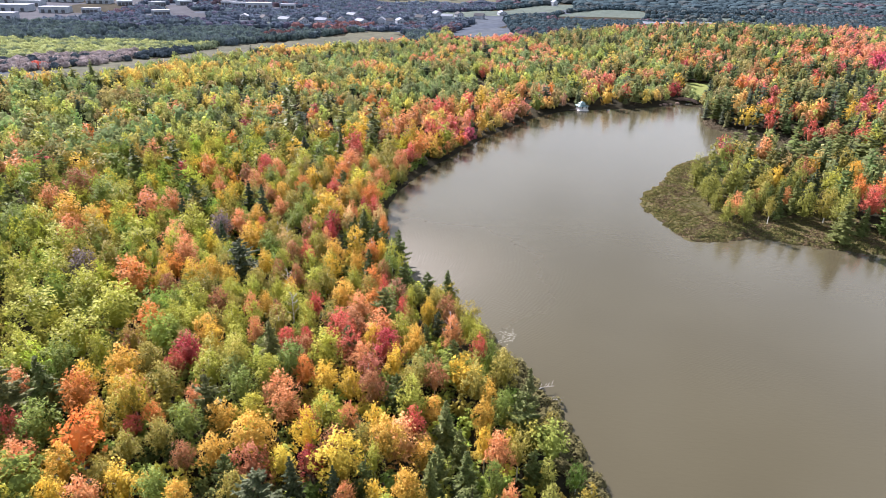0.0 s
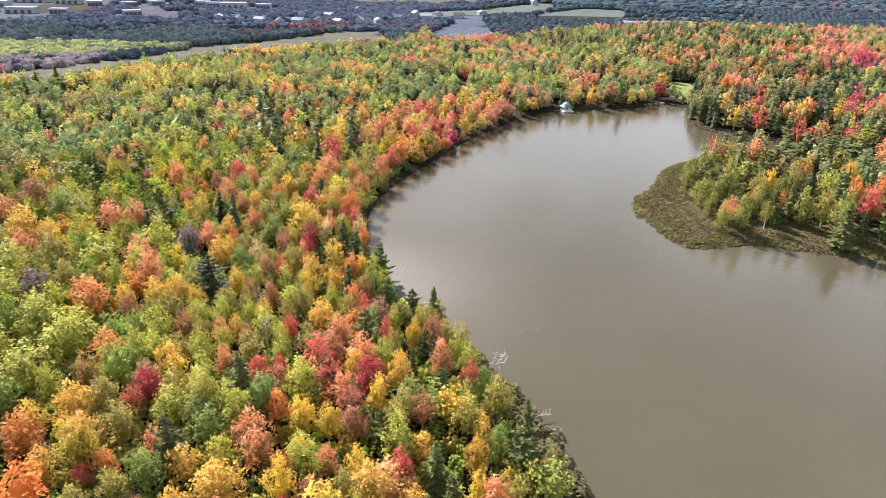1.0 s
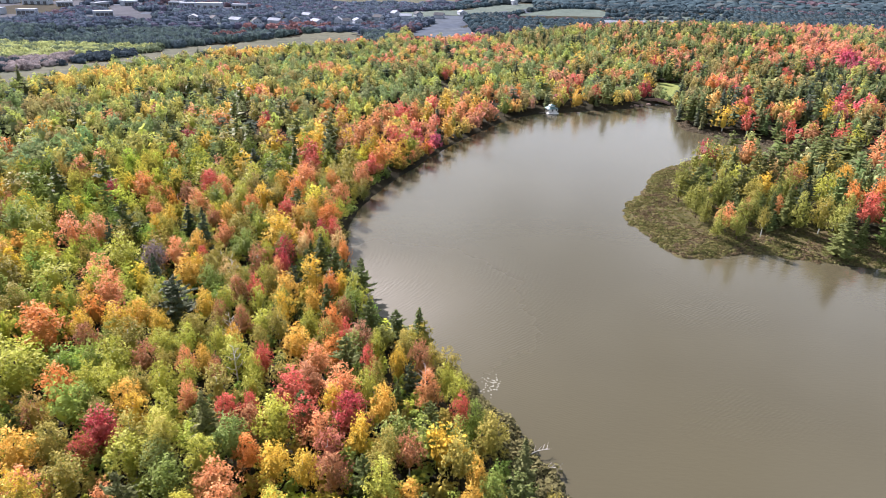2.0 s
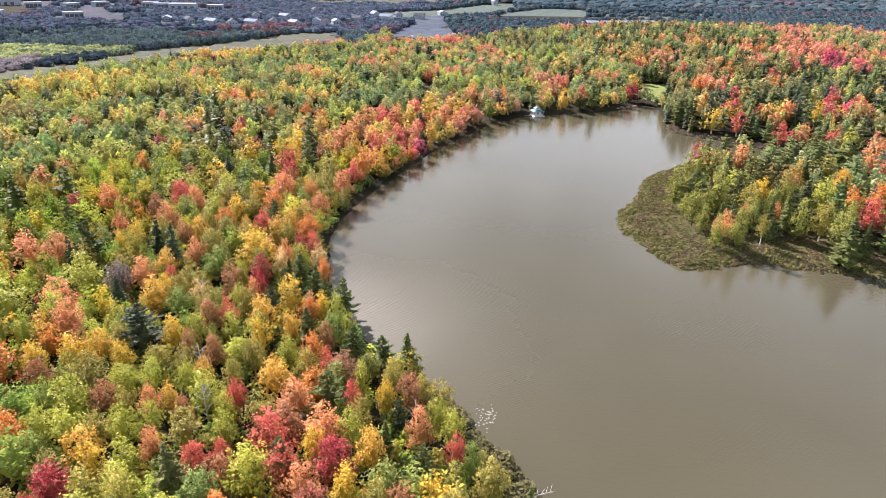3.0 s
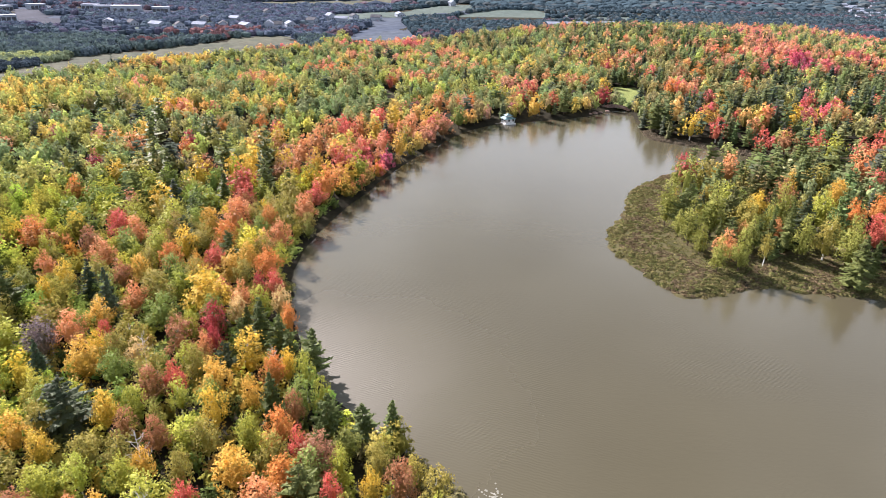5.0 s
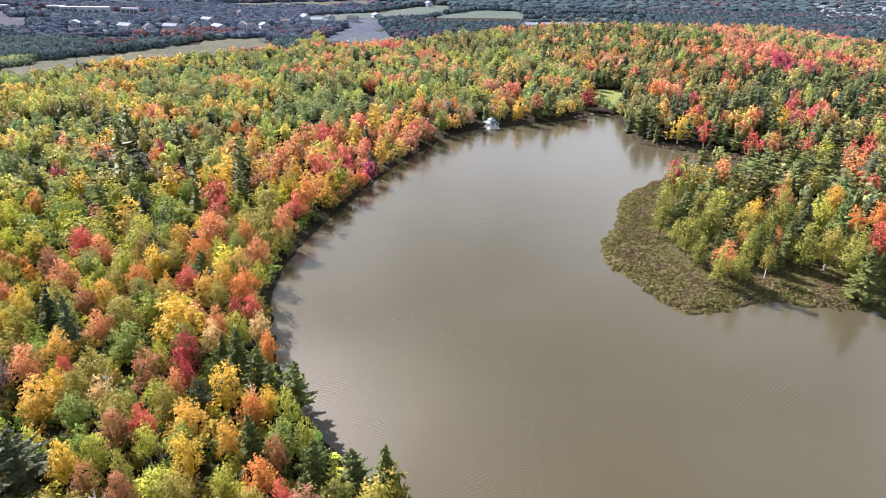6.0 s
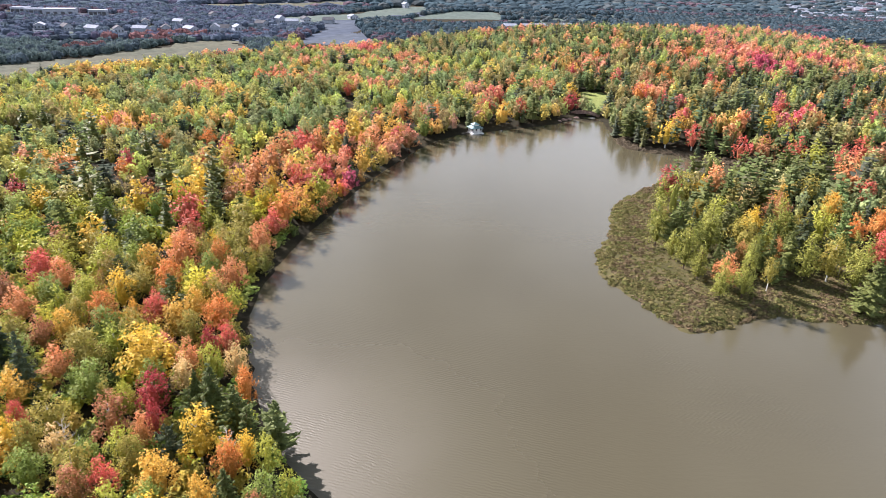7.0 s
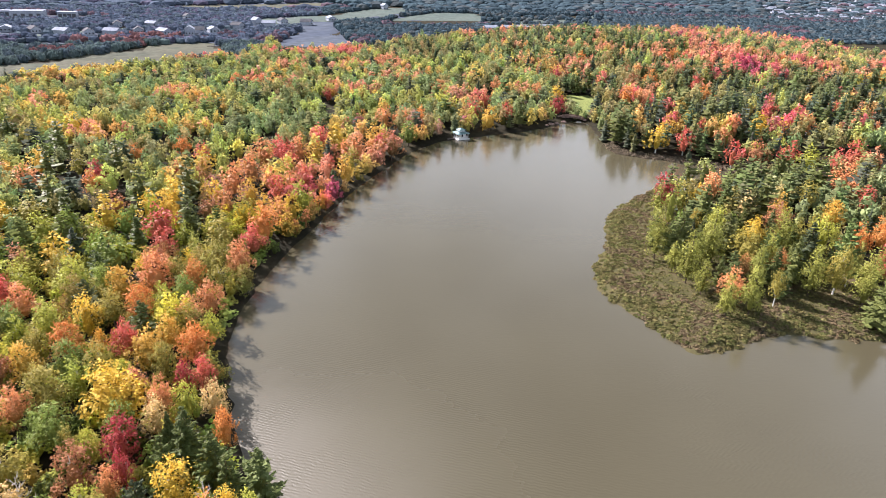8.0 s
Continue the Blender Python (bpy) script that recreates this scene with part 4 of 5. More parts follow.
for kind in KINDS:
    needle = kind in ("spruce_tree", "pine_tree", "larch_tree")
    built = []
    for tier in (0, 1):
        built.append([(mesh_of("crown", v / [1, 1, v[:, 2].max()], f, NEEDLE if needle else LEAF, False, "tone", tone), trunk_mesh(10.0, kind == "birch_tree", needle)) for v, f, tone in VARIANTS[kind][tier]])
    for i in np.flatnonzero(SINGLE):
        x, y, h, w, colour, own_kind = TREES[i]
        if own_kind != kind:
            continue
        choice = built[int(AFAR[i])]
        crown, trunk = choice[rng.integers(len(choice))]
        where = "on the peninsula" if x > 60 and y < 262 else "at the pond's edge" if T_D[i] < 7 else "in the dense autumn wood"
        tree = thing(kind, pose(x, y, T_Z[i], 0, 0, rng.uniform(0, 360)), f"{WORDS[colour]} {NOUN[kind]} standing {where}", "tree", NOUN[kind] + " trees")
        deep = crown_depth(kind, h, w)
        part("trunk", trunk, tree).matrix_basis = Matrix.Diagonal((w / 6, w / 6, h / 10, 1))
        leaves = part("crown", crown, tree)
        leaves.matrix_basis = Matrix.Translation((0, 0, h - deep)) @ Matrix.Diagonal((w / 2, w / 2, deep, 1))
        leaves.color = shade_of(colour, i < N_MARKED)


# ---- the rest of the woods ----
def massed(name, chosen, tier, label, mat):
    pieces, cs = [], []
    for i in chosen:
        x, y, h, w, colour, kind = TREES[i]
        v, f, tone = VARIANTS[kind][tier][rng.integers(len(VARIANTS[kind][tier]))]
        a = rng.uniform(0, 6.28)
        c, s = math.cos(a) * w / 2, math.sin(a) * w / 2
        deep = crown_depth(kind, h, w)
        pieces.append((np.column_stack([v[:, 0] * c - v[:, 1] * s + x, v[:, 0] * s + v[:, 1] * c + y, v[:, 2] * deep / v[:, 2].max() + T_Z[i] + h - deep]), f, tone))
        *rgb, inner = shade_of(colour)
        if tier == 2 and y > 150:  # distance haze painted into the far leaves as a paler, bluer colour
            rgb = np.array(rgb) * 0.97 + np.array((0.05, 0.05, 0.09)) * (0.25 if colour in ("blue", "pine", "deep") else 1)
        # low and deep leaves blend to the inner green, darkened as painted shade
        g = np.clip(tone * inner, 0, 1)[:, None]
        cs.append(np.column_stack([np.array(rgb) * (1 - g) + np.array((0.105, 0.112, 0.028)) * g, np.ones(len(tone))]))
    v, f, _ = gathered(pieces)
    return tagged(new(name, mesh_of(name, v, f, mat, False, "leaf", np.vstack(cs))), label, "woodland", kind="stuff")


far_off = (np.hypot(T[:, 0], T[:, 1] - 65) > 195) | (T[:, 1] < 42)
is_needle = np.array([r[5] in ("spruce_tree", "pine_tree", "larch_tree") for r in TREES])
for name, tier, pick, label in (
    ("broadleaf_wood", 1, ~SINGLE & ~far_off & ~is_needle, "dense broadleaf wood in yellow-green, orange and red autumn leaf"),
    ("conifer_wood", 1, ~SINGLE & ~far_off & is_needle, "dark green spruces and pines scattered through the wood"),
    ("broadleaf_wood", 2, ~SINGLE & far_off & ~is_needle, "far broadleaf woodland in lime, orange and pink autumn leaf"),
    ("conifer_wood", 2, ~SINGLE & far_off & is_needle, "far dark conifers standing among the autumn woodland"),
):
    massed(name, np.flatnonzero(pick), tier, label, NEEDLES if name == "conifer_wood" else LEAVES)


def undergrowth():
    """Saplings and bushes that close the gaps between the nearer trees."""
    pieces, cs = [], []
    gx, gy = np.meshgrid(np.arange(-125, 40, 3.4), np.arange(46, 262, 3.1))
    x, y = (gx + rng.uniform(-1.2, 1.2, gx.shape)).ravel(), (gy + rng.uniform(-1.2, 1.2, gy.shape)).ravel()
    d = from_shore(x, y)
    ok = (d > np.where(y < 130, 7.0, 1.5)) & (x > -0.74 * y - 14)
    x, y, d = x[ok], y[ok], d[ok]
    close = np.full(x.shape, 1e9)
    for tx, ty, th, tw in T:
        if ty < 275:
            close = np.minimum(close, np.hypot(x - tx, y - ty) / (tw * 0.5))
    z = land(x, y, d)
    for px, py, pz in zip(x[close > 0.62], y[close > 0.62], z[close > 0.62]):
        v, f, tone = VARIANTS[("maple_tree", "birch_tree")[rng.integers(2)]][2][rng.integers(6)]
        w, h = rng.uniform(1.4, 2.3), rng.uniform(2.6, 5.2)
        pieces.append((v * [w, w, h / v[:, 2].max()] + [px, py, pz - 0.1], f, tone))
        *rgb, inner = shade_of(("green", "deep", "olive", "green", "olive", "lime")[rng.integers(6)])
        cs.append(np.tile([*rgb, 1], (len(f), 1)))
    v, f, _ = gathered(pieces)
    tagged(new("undergrowth", mesh_of("undergrowth", v, f, LEAVES, False, "leaf", np.vstack(cs))), "green and olive saplings and bushes under the wood", "undergrowth", kind="stuff")


undergrowth()


# ---- low growth: pond-edge shrubs and the marsh of the peninsula ----
def shrubs():
    """Low scrub: many small leaf domes."""
    x, y = rng.uniform(-30, 175, 95000), rng.uniform(40, 330, 95000)
    d = from_shore(x, y)
    west = (x < 40) & (y < 135) & (d > 0.1) & (d < 5.5)
    marsh = (x > 60) & (y > 150) & (y < 268) & (d > 0.1) & (~inside(PENINSULA_WOOD, x, y) | (d < 24))
    bay = (y > 262) & (y < 320) & (x > 118) & (d > -1.4) & (d < 3)
    west &= rng.uniform(size=x.shape) < 0.8
    vs, cs = [], []
    tints = np.array([(0.2, 0.19, 0.075), (0.23, 0.2, 0.09), (0.18, 0.19, 0.07), (0.25, 0.23, 0.1), (0.24, 0.19, 0.115), (0.22, 0.165, 0.1)])
    for px, py, pd, m in zip(x[west | marsh | bay], y[west | marsh | bay], d[west | marsh | bay], marsh[west | marsh | bay]):
        n = 17 if m else 26
        brown = py > 268
        r = rng.uniform(0.45, 0.95) if m else rng.uniform(0.6, 1.3)
        tall = rng.uniform(0.2, 0.42) if m else rng.uniform(0.3, 0.9) if brown else rng.uniform(0.7, 1.9)
        way = unit(rng.normal(size=(n, 3)) + [0, 0, 0.6])
        way[:, 2] = np.abs(way[:, 2])
        c = way * [r, r, tall] + [px, py, max(0.02, min(pd * 0.22, 0.7)) - 0.05]
        vs.append(leaf_triangles(c, unit(way + [0, 0, 0.7] + rng.normal(size=c.shape) * 0.4), unit(rng.normal(size=c.shape) + [0, 0, 0.8]), rng.uniform(0.42, 0.7, n) if m else rng.uniform(0.36, 0.62, n)))
        patch = 0.5 + 0.5 * math.sin(px * 0.35 + 2 * math.sin(py * 0.23))
        tint = tints[min(5, int(rng.uniform(0, 3) + 3 * patch))] * 0.62 if m else np.array((0.15, 0.125, 0.09)) if brown else np.array((0.135, 0.125, 0.06))
        cs.append(np.tile([*(tint * rng.uniform(0.8, 1.25)), 1], (n, 1)))
    v = np.vstack(vs)
    tagged(new("marsh_scrub", mesh_of("marsh_scrub", v, np.arange(len(v)).reshape(-1, 3), LEAVES, False, "leaf", np.vstack(cs))), "low olive and brown bog scrub along the water's edge", "scrub", kind="stuff")


shrubs()


def marsh_turf():
    """Olive turf that covers the open point of the peninsula down to the water."""
    xs, ys = np.arange(58, 130, 1.2), np.arange(158, 270, 1.2)
    x, y = np.meshgrid(xs, ys)
    d = from_shore(x.ravel(), y.ravel())
    z = land(x.ravel(), y.ravel(), d) + 0.05
    n = len(xs)
    i = (np.arange(len(ys) - 1)[:, None] * n + np.arange(n - 1)[None, :]).ravel()
    f = np.column_stack([i, i + 1, i + n + 1, i + n])
    f = f[(d[f].max(1) > -1.2)]
    tagged(new("marsh", mesh_of("marsh", np.column_stack([x.ravel(), y.ravel(), z]), f, MARSH, True)), "boggy olive-brown turf of the low peninsula", "marsh", kind="structure")


marsh_turf()

# ---- the valley beyond the wood ----
BAND = [(-320, 338), (-225, 358), (-193, 400), (-172, 450), (-152, 480), (-126, 506), (-70, 545), (-35, 572), (-50, 655), (-84, 643), (-104, 615), (-121, 587), (-139, 571), (-156, 557), (-180, 535), (-193, 495), (-203, 470), (-235, 420), (-262, 392), (-320, 365)]
STRIP = [(-352, 515), (-318, 575), (-295, 593), (-277, 650), (-231, 681), (-195, 698), (-150, 735), (-110, 800), (-150, 772), (-201, 718), (-237, 697), (-285, 672), (-311, 622), (-345, 540)]
HAY = [(-25, 800), (40, 825), (110, 890), (175, 985), (185, 1050), (145, 1050), (60, 935), (-25, 858)]
MEADOW = [(120, 835), (215, 815), (260, 900), (270, 985), (210, 980), (140, 900)]
PARK = [(225, 775), (330, 770), (420, 860), (440, 950), (340, 965), (250, 890)]
FAR_FIELD = [(-130, 1010), (30, 1060), (120, 1140), (60, 1150), (-60, 1090), (-140, 1040)]
YARD = [(-392, 905), (-350, 890), (-318, 820), (-262, 735), (-285, 730), (-345, 800)]
WORKS = [(-560, 640), (-420, 660), (-400, 790), (-430, 960), (-560, 960)]
TOWN = [(-300, 860), (-200, 850), (-180, 900), (-280, 915)]
VILLAGE = [(690, 905), (900, 880), (1200, 880), (1650, 1250), (1650, 1600), (1150, 1520), (900, 1200)]
OPEN = [np.array(a, float) for a in (BAND, STRIP, HAY, MEADOW, PARK, FAR_FIELD, YARD, WORKS, TOWN, VILLAGE)]
sheet("valley_meadow", [(-900, 330), (-330, 360), (-215, 455), (-120, 560), (0, 640), (250, 760), (520, 700), (700, 560), (1700, 900), (1700, 1700), (-900, 1700)], 0.1, VALLEY, "rough pasture and brush of the valley floor, blued with painted haze", "valley meadow")
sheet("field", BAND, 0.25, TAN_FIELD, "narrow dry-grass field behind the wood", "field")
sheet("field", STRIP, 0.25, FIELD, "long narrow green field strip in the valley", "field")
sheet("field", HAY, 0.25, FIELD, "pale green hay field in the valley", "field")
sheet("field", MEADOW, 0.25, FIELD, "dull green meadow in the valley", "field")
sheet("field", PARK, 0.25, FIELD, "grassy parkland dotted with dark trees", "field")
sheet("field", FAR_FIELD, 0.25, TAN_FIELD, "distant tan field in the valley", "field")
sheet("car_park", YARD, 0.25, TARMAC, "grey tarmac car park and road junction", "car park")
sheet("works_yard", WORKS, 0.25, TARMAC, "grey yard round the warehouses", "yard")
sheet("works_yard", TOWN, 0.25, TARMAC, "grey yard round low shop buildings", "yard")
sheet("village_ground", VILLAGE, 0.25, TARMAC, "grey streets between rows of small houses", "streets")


def height_at(x, y):
    return float(land(np.array([x]), np.array([y]), from_shore(np.array([x]), np.array([y])))[0])


# x, y, turn, type
HOUSE_SITES = """-157 708 20 0;-140 716 70 1;-120 722 10 0;-98 716 40 1;-76 712 0 2;-70 725 80 0;-58 735 15 1;-38 772 50 0;-20 800 30 2;-8 790 85 1;6 812 20 0;-180 720 60 1;-205 730 35 0;-230 742 10 1;30 800 70 0
150 1030 20 2;60 850 10 1;232 742 82 1;246 745 88 1;262 746 80 0;278 750 85 1;214 744 85 1;-95 880 20 0;-120 800 50 1;-150 790 10 0""".replace("\n", ";").split(";")
SHED_SITES = """-455 672 10 0;-480 690 12 2;-452 765 8 0;-415 772 10 2;-505 770 8 1;-520 905 5 1;-470 900 8 0;-430 885 30 2;-385 880 60 2;-360 905 50 2;-250 872 4 0;-215 880 3 2;-280 885 8 2
-300 905 5 2;-150 1165 -12 1;-85 1200 -12 1;-20 1230 -12 1;-200 1150 -10 0;-330 760 35 2;-520 830 5 0;-545 690 5 0;-570 860 8 1""".replace("\n", ";").split(";")


def round_tree(sprays, size, segments=6, rings=3):
    """A small far-off tree: a leafy dome with loose tufts, one unit in radius and in height."""
    v, f = dome(0.68 if sprays > 40 else 0.9, -0.25, 0.82 if sprays > 40 else 0.92, segments, rings)
    way = unit(rng.normal(size=(sprays, 3)) + [0, 0, 0.7])
    c = way * [0.92, 0.92, 0.55] + [0, 0, 0.36]
    leaf = leaf_triangles(c, unit(way + rng.normal(size=c.shape) * 0.3), unit(way + [0, 0, 0.8] + rng.normal(size=c.shape) * 0.4), size * rng.uniform(0.7, 1.3, sprays))
    return gathered([(v, f, np.zeros(len(f))), (leaf, np.arange(len(leaf)).reshape(-1, 3), np.zeros(sprays))])


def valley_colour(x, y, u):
    """Leaf colour by the stand: dark woods blued to paint in distance haze, pale young birch, grey brush, russet
    clumps.
    """
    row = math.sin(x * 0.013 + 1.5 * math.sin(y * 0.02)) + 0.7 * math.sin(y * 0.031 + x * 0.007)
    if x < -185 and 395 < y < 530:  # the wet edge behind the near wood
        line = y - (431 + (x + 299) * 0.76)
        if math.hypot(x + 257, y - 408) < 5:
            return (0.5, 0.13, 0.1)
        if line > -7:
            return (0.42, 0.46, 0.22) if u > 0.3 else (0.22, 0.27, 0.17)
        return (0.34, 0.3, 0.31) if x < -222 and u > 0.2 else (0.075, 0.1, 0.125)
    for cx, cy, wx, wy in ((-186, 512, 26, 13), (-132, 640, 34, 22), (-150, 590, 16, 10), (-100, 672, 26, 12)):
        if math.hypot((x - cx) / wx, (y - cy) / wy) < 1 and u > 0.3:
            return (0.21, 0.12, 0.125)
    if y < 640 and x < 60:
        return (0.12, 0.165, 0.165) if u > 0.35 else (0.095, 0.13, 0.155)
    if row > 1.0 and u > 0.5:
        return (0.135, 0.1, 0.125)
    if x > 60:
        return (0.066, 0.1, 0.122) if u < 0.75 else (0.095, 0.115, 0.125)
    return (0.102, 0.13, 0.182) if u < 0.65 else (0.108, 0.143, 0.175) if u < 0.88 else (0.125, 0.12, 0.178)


def valley_trees():
    for name, lo, hi, step, sprays, size in (("valley_edge_wood", (-480, 395), (420, 640), 6.0, 56, 0.4), ("valley_wood", (-640, 640), (1150, 1010), 7.4, 12, 0.5), ("far_wood", (-1100, 1010), (2100, 2300), 19.0, 4, 0.5)):
        kinds = [round_tree(sprays, size, *((5, 3) if name == "far_wood" else (6, 3))) for _ in range(5)]
        gx, gy = np.meshgrid(np.arange(lo[0], hi[0], step), np.arange(lo[1], hi[1], step))
        gx[::2] += step / 2
        x = (gx + rng.uniform(-0.3, 0.3, gx.shape) * step).ravel()
        y = (gy + rng.uniform(-0.3, 0.3, gy.shape) * step).ravel()
        ok = (x > -0.76 * (y + 40)) & (x < 1.3 * y) & ~inside(NEAR_WOOD, x, y) & ~((x > -20) & (y < 600 + 0.42 * np.minimum(x, 300)) & (x < 470))
        ok &= ~((x >= 470) & (y < 560))
        hedge = np.sin(x * 0.021 + 2.0 * np.sin(y * 0.013)) + np.sin(y * 0.05 + x * 0.012)
        ok &= (hedge > -1.55) | (x > 330) & (y < 1000) | (y < 560)
        for area, deep in zip(OPEN[:8], (0, 34, 40, 30, 30, 30, 20, 25)):  # trees cleared on the camera's side so the fields stay in sight
            ok &= ~inside(area, x, y) & ~inside(area, x * (1 + deep / y), y + deep)
        thin = inside(OPEN[8], x, y) | inside(OPEN[9], x, y)
        ok &= ~thin | (rng.uniform(size=x.shape) < 0.3)
        ok |= inside(OPEN[4], x, y) & (rng.uniform(size=x.shape) < 0.25)
        for row in HOUSE_SITES + SHED_SITES:  # plots and lanes cleared along the camera's sight line so buildings show
            sx, sy = map(float, row.split()[:2])
            wide = 8 if row in HOUSE_SITES else 20
            ok &= ~((np.abs(x - sx - (sx / sy) * (y - sy)) < wide) & (y > sy - 42) & (y < sy + wide))
        x, y = x[ok], y[ok]
        z = land(x, y, from_shore(x, y))
        pieces, cs = [], []
        for px, py, pz in zip(x, y, z):
            v, f, tone = kinds[rng.integers(5)]
            w, h = step * rng.uniform(0.55, 0.8), rng.uniform(4.0, 6.6) * (1.5 if name == "far_wood" else 0.75 if px < -185 and py < 530 else 1)
            turn = rng.uniform(0, 6.28)
            c, k = math.cos(turn) * w, math.sin(turn) * w
            pieces.append((np.column_stack([v[:, 0] * c - v[:, 1] * k + px, v[:, 0] * k + v[:, 1] * c + py, v[:, 2] * h + pz]), f, tone))
            # these leaf colours already hold the valley's painted blue haze
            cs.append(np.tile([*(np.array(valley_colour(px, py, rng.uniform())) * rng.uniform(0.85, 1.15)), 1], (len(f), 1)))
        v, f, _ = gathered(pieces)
        tagged(new(name, mesh_of(name, v, f, LEAVES, False, "leaf", np.vstack(cs))), "dark valley woods with russet patches, blue haze painted into the leaf colours", "woodland", kind="stuff")


valley_trees()


def house(width, length, eaves, ridge, wall_mat, roof_mat, label, windows=3):
    """A gabled house with overhanging roof, door and windows."""
    ob = thing("house", pose(0, 0, -50), label, "house", "houses in the valley")
    w, l = width / 2, length / 2
    body = Shape().add([(-w, -l, -0.5), (w, -l, -0.5), (w, l, -0.5), (-w, l, -0.5), (-w, -l, eaves), (w, -l, eaves), (w, l, eaves), (-w, l, eaves), (0, -l, ridge), (0, l, ridge)],
                       [(3, 2, 1, 0), (0, 1, 5, 8, 4), (2, 3, 7, 9, 6), (1, 2, 6, 5), (3, 0, 4, 7), (4, 8, 9, 7), (8, 5, 6, 9)])
    part("wall", body.mesh("wall", wall_mat), ob)
    o, t, drop = 0.45, 0.2, 0.45 * (ridge - eaves) / w
    roof = Shape()
    for s in (-1, 1):
        a = [(0, -l - o, ridge + 0.05), (0, l + o, ridge + 0.05), (s * (w + o), l + o, eaves - drop + 0.05), (s * (w + o), -l - o, eaves - drop + 0.05)]
        b = [(x, y, z + t) for x, y, z in a]
        roof.add(a + b, [(0, 1, 2, 3), (7, 6, 5, 4), (0, 4, 5, 1), (1, 5, 6, 2), (2, 6, 7, 3), (3, 7, 4, 0)])
    roof = part("roof", roof.mesh("roof", roof_mat), ob)
    pane = Shape().box(-0.5, -0.04, -0.6, 0.5, 0.04, 0.6).mesh("window", GLASS)
    for k in range(windows):
        win = part("window", pane, ob)
        win.matrix_basis = pose((k - (windows - 1) / 2) * width / windows, -l - 0.02, 1.5)
    door = part("door", Shape().box(-0.05, -0.45, 0, 0.05, 0.45, 2.05).mesh("door", TIMBER), ob)
    door.matrix_basis = pose(w + 0.03, length * 0.15, 0)
    return ob


def warehouse(width, length, tall, label):
    ob = thing("warehouse", pose(0, 0, -50), label, "warehouse", "warehouses in the valley")
    w, l = width / 2, length / 2
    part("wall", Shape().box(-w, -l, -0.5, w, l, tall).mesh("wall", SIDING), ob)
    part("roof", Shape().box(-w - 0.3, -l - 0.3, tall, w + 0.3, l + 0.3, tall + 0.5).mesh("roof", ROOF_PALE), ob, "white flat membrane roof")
    shutter = Shape().box(-1.8, -0.06, 0, 1.8, 0.06, 3.6).mesh("loading_door", ROOF_GREY)
    for k in range(4):
        part("loading_door", shutter, ob).matrix_basis = pose((k - 1.5) * width / 4.2, -l - 0.05, 0)
    return ob


HOUSES = [
    house(8, 11, 3.2, 5.6, SIDING, ROOF_GREY, "white timber house with a grey shingle roof among trees"),
    house(9, 13, 3.0, 5.0, SIDING, ROOF_PALE, "pale grey bungalow with a light roof among trees"),
    house(7.5, 9.5, 5.0, 7.6, SIDING, ROOF_PALE, "white two-storey house with a light roof"),
]
COTTAGE = [
    house(7, 14, 2.8, 4.4, SIDING, ROOF_PALE, "small white mobile home in a tight row"),
    house(7, 12, 2.8, 4.6, SIDING, ROOF_GREY, "small grey-roofed mobile home in a tight row"),
]
SHEDS = [warehouse(30, 16, 6, "long white warehouse with a flat roof"), warehouse(42, 20, 6.5, "large white industrial hall with a flat roof"), warehouse(18, 11, 5, "low white industrial unit with a flat roof")]
for row in HOUSE_SITES:
    x, y, turn, k = map(float, row.split())
    copy_thing(HOUSES[int(k)], pose(x, y, height_at(x, y) + 0.3, 0, 0, turn))
for row in SHED_SITES:
    x, y, turn, k = map(float, row.split())
    copy_thing(SHEDS[int(k)], pose(x, y, height_at(x, y) + 0.3, 0, 0, turn))
for j in range(17):
    for k in range(34):
        x, y = 700 + k * 24 + j * 9 + rng.uniform(-2, 2), 905 + j * 33 + k * 1.5 + rng.uniform(-2, 2)
        if inside(OPEN[9], np.array(x), np.array(y)) and x < 1.25 * y and rng.uniform() < 0.85:
            copy_thing(COTTAGE[rng.integers(2)], pose(x, y, height_at(x, y) + 0.3, 0, 0, 82 + rng.uniform(-6, 6)))
for spare in HOUSES + COTTAGE + SHEDS:
    for o in (*spare.children_recursive, spare):
        bpy.data.objects.remove(o)


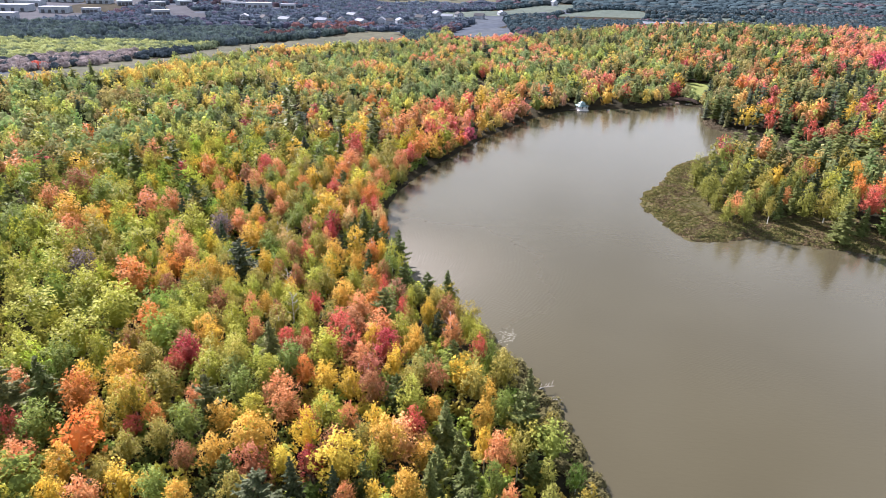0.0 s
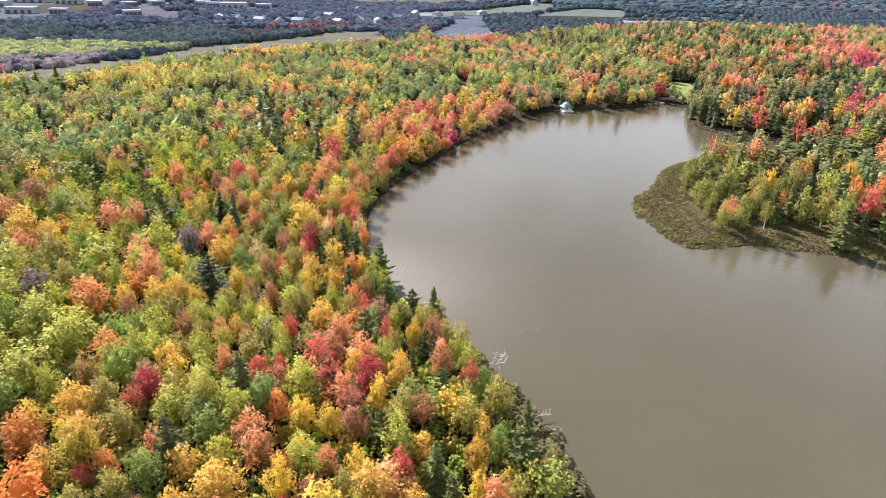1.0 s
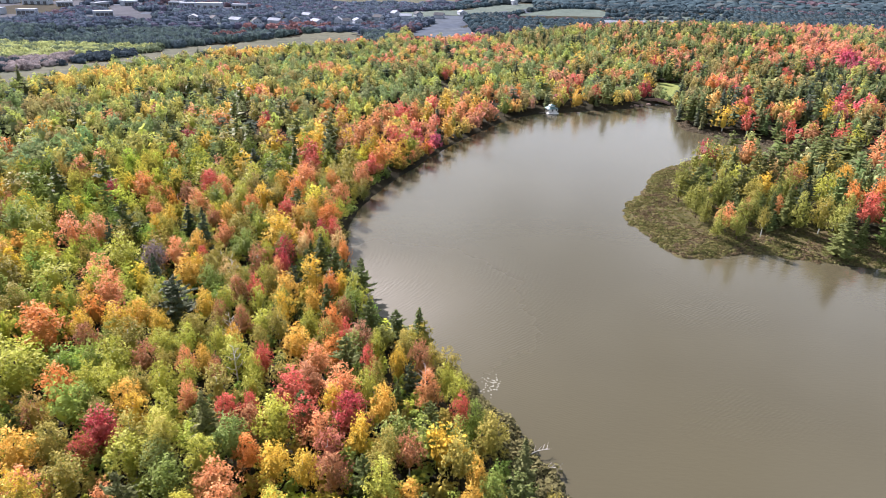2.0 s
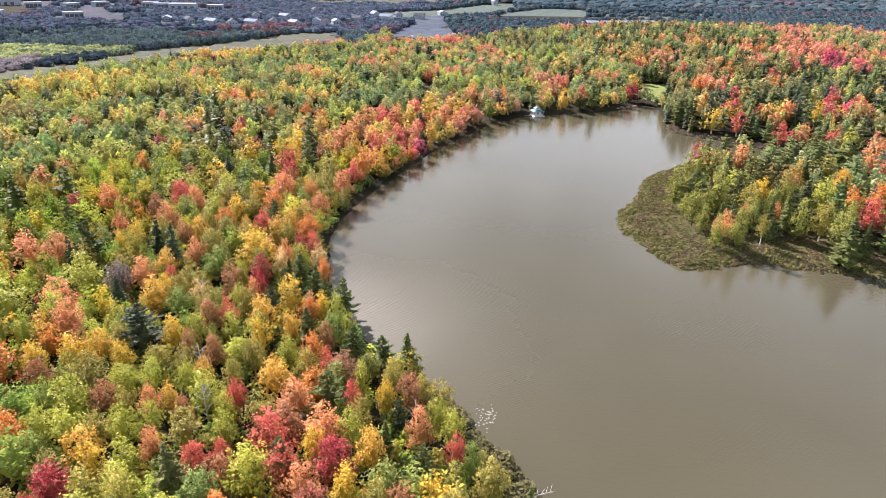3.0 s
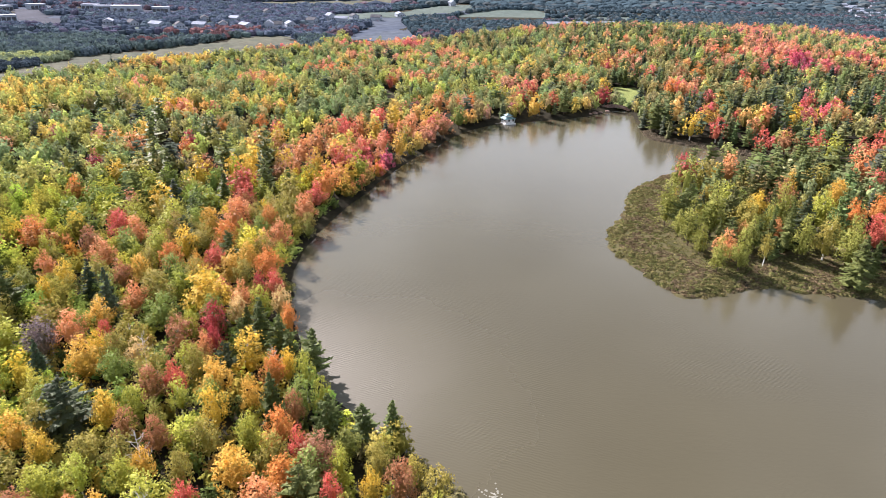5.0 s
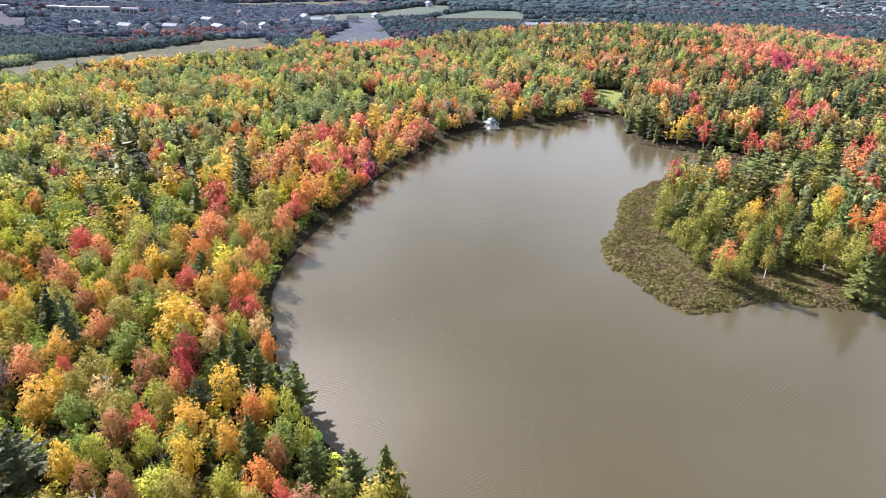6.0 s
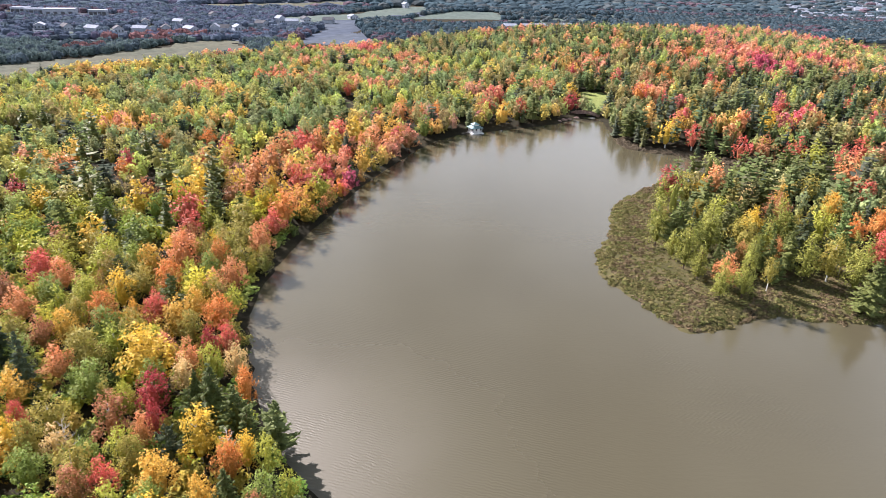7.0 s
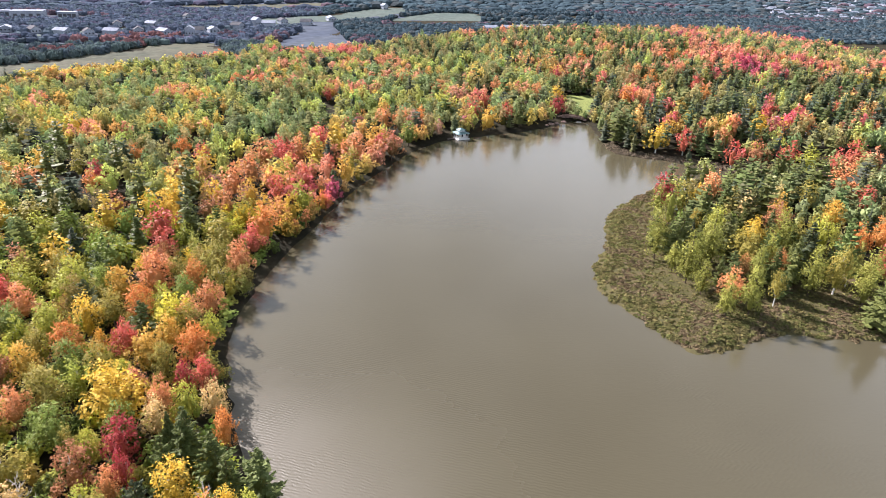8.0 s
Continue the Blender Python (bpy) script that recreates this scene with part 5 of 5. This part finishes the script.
# ---- the shore's own things ----
def gazebo():
    """A white pavilion on a floating deck with a two-tier green roof."""
    g = thing("pavilion", pose(69, 337.6, 0, 0, 0, 12) @ Matrix.Diagonal((0.85, 0.85, 0.85, 1)), "white lakeside pavilion with a two-tier green roof on a floating deck", "pavilion")
    part("deck", Shape().box(-3.4, -3.4, 0.1, 3.4, 3.4, 0.5).mesh("deck", WHITE), g, "white floating deck")
    post = Shape().box(-0.09, -0.09, 0, 0.09, 0.09, 2.5).mesh("post", WHITE)
    for x in (-2.6, 0, 2.6):
        for y in (-2.6, 0, 2.6):
            if x or y:
                part("post", post, g).matrix_basis = pose(x, y, 0.5)
    rail = Shape().box(-2.6, -0.05, 0.85, 2.6, 0.05, 0.97).box(-2.6, -0.03, 0.1, 2.6, 0.03, 0.2)
    for k in range(17):
        rail.box(-2.55 + k * 0.315, -0.025, 0.2, -2.5 + k * 0.315, 0.025, 0.85)
    rail = rail.mesh("railing", WHITE)
    for k in range(4):
        part("railing", rail, g).matrix_basis = pose(0, 0, 0.5, 0, 0, 90 * k) @ pose(0, -2.6, 0)
    part("cabin", Shape().box(-1.7, -1.7, 0.5, 1.7, 1.7, 2.9).mesh("cabin", WHITE), g)

    pane = Shape().box(-0.55, -0.04, 0, 0.55, 0.04, 1.2).mesh("window", GLASS)
    for k in range(4):
        part("window", pane, g).matrix_basis = pose(0, 0, 1.3, 0, 0, 90 * k) @ pose(0, -1.73, 0)

    def hip(r0, z0, r1, z1):
        v = [(s * r0, q * r0, z0) for s, q in ((-1, -1), (1, -1), (1, 1), (-1, 1))] + [(s * r1, q * r1, z1) for s, q in ((-1, -1), (1, -1), (1, 1), (-1, 1))]
        return Shape().add(v, [(3, 2, 1, 0), (4, 5, 6, 7), (0, 1, 5, 4), (1, 2, 6, 5), (2, 3, 7, 6), (3, 0, 4, 7)])

    part("lower_roof", hip(3.45, 2.95, 1.4, 3.9).mesh("lower_roof", TEAL), g, "green lower hipped roof")
    part("lantern", Shape().box(-1.3, -1.3, 3.75, 1.3, 1.3, 4.5).mesh("lantern", WHITE), g)
    part("upper_roof", hip(1.95, 4.5, 0.2, 5.5).mesh("upper_roof", TEAL), g, "green upper hipped roof")
    part("gangway", Shape().box(-7.5, -0.6, 0.3, -3.4, 0.6, 0.45).mesh("gangway", TIMBER), g, "grey timber gangway to the bank")


gazebo()


def footbridge():
    b = thing("footbridge", pose(132.5, 363.5, 0.4, 0, 0, -38), "weathered reddish stone footbridge at the head of the pond", "footbridge")
    deck = Shape()
    for k in range(10):
        u = -1 + 0.2 * k
        deck.box(u * 7, -1.4, 1.3 * (1 - u * u) - 0.3, (u + 0.2) * 7 + 0.02, 1.4, 1.3 * (1 - (u + 0.1) ** 2) + 0.25)
    part("deck", deck.mesh("deck", STONE), b)
    for s in (-1, 1):
        wall = Shape()
        for k in range(10):
            u = -1 + 0.2 * k
            wall.box(u * 7, s * 1.4 - 0.15, 1.3 * (1 - (u + 0.1) ** 2) + 0.25, (u + 0.2) * 7 - 0.1, s * 1.4 + 0.15, 1.3 * (1 - (u + 0.1) ** 2) + 0.95)
        part("parapet", wall.mesh("parapet", STONE), b)


footbridge()
for x, y, r in ((118, 355.4, 1.6), (121.5, 357, 1.1), (115, 353.5, 0.9), (126, 359, 1.3)):
    rock = bmesh.new()
    bmesh.ops.create_icosphere(rock, subdivisions=2, radius=r)
    for v in rock.verts:
        v.co *= 1 + 0.3 * noise.noise(v.co * 0.9 + Vector((x, y, 0)))
        v.co.z *= 0.55
    me = bpy.data.meshes.new("boulder")
    rock.to_mesh(me)
    me.materials.append(STONE)
    ob = tagged(new("boulder", me), "reddish granite boulder on the pond bank", "boulder", "bank boulders")
    ob.matrix_basis = pose(x, y, 0.3)


def lily_pads():
    v, f = [], []
    for _ in range(46):
        x, y = 14 + rng.normal() * 0.9, 116 + rng.normal() * 1.5
        r = rng.uniform(0.1, 0.22)
        n = len(v)
        v += [(x, y, 0.035)] + [(x + r * math.cos(a), y + r * math.sin(a), 0.02 + 0.02 * rng.uniform()) for a in np.linspace(0.3, 6.1, 9)]
        f += [(n, n + k, n + k + 1) for k in range(1, 9)]
    tagged(new("lily_pads", mesh_of("lily_pads", v, f, PAD)), "cluster of pale lily pads floating on the pond", "lily pads", kind="stuff")


lily_pads()


def dead_branch(x, y, turn, long):
    s = Shape()
    s.tube([(0, 0, 0.2), (0.3 * long, 0.1, 0.7), (0.65 * long, -0.1, 0.9), (long, 0.1, 0.5)], [0.09, 0.07, 0.05, 0.015], 5)
    for k in range(7):
        a, at = (-1) ** k * rng.uniform(0.5, 1.0), 0.25 + 0.1 * k
        p = Vector((at * long, 0, 0.8))
        q = p + Vector((0.28 * long * math.cos(a), 0.28 * long * math.sin(a), rng.uniform(0, 0.7)))
        s.tube([p, p.lerp(q, 0.5) + Vector((0, 0, 0.12)), q], [0.04, 0.03, 0.01], 4)
    ob = tagged(new("dead_branch", s.mesh("dead_branch", DRIFT)), "bleached dead branch lying over the water's edge", "dead branch")
    ob.matrix_basis = pose(x, y, 0.2, 0, 0, turn)


dead_branch(17.8, 97, 15, 3.6)
dead_branch(19.5, 94, -10, 2.8)


def snag(x, y, tall):
    """A dead, bleached tree with bare limbs."""
    s = Shape()
    ob = thing("dead_tree", pose(x, y, height_at(x, y) - 0.2, 0, 0, rng.uniform(0, 360)), "bleached dead tree with bare limbs among the living wood", "dead tree", "dead trees")
    part("trunk", s.tube([(0, 0, 0), (0.1, 0.05, tall * 0.4), (0.05, 0.15, tall * 0.75), (0.2, 0.1, tall)], [0.16, 0.12, 0.08, 0.02], 6).mesh("trunk", DRIFT), ob)
    for k in range(14):
        at, a = tall * (0.35 + 0.045 * k), k * 2.4 + rng.uniform(0, 0.7)
        far = 2.2 * (1.15 - at / tall) + 0.3
        tip = Vector((far * math.cos(a), far * math.sin(a), at + far * 0.7))
        base = Vector((0.08, 0.1, at))
        limb = Shape().tube([base, base.lerp(tip, 0.55) + Vector((0, 0, -0.1)), tip], [0.06, 0.045, 0.012], 4)
        for q in (0.55, 0.8):
            o = base.lerp(tip, q)
            limb.tube([o, o + Vector((0.5 * math.cos(a + 0.9), 0.5 * math.sin(a + 0.9), 0.45))], [0.03, 0.008], 3)
        part("limb", limb.mesh("limb", DRIFT), ob)


for x, y, tall in ((1.5, 106, 10.5), (-18.5, 144.5, 9.0), (-34, 122, 9.5), (-30, 110, 9.0), (-41, 150, 9.0)):
    snag(x, y, tall)
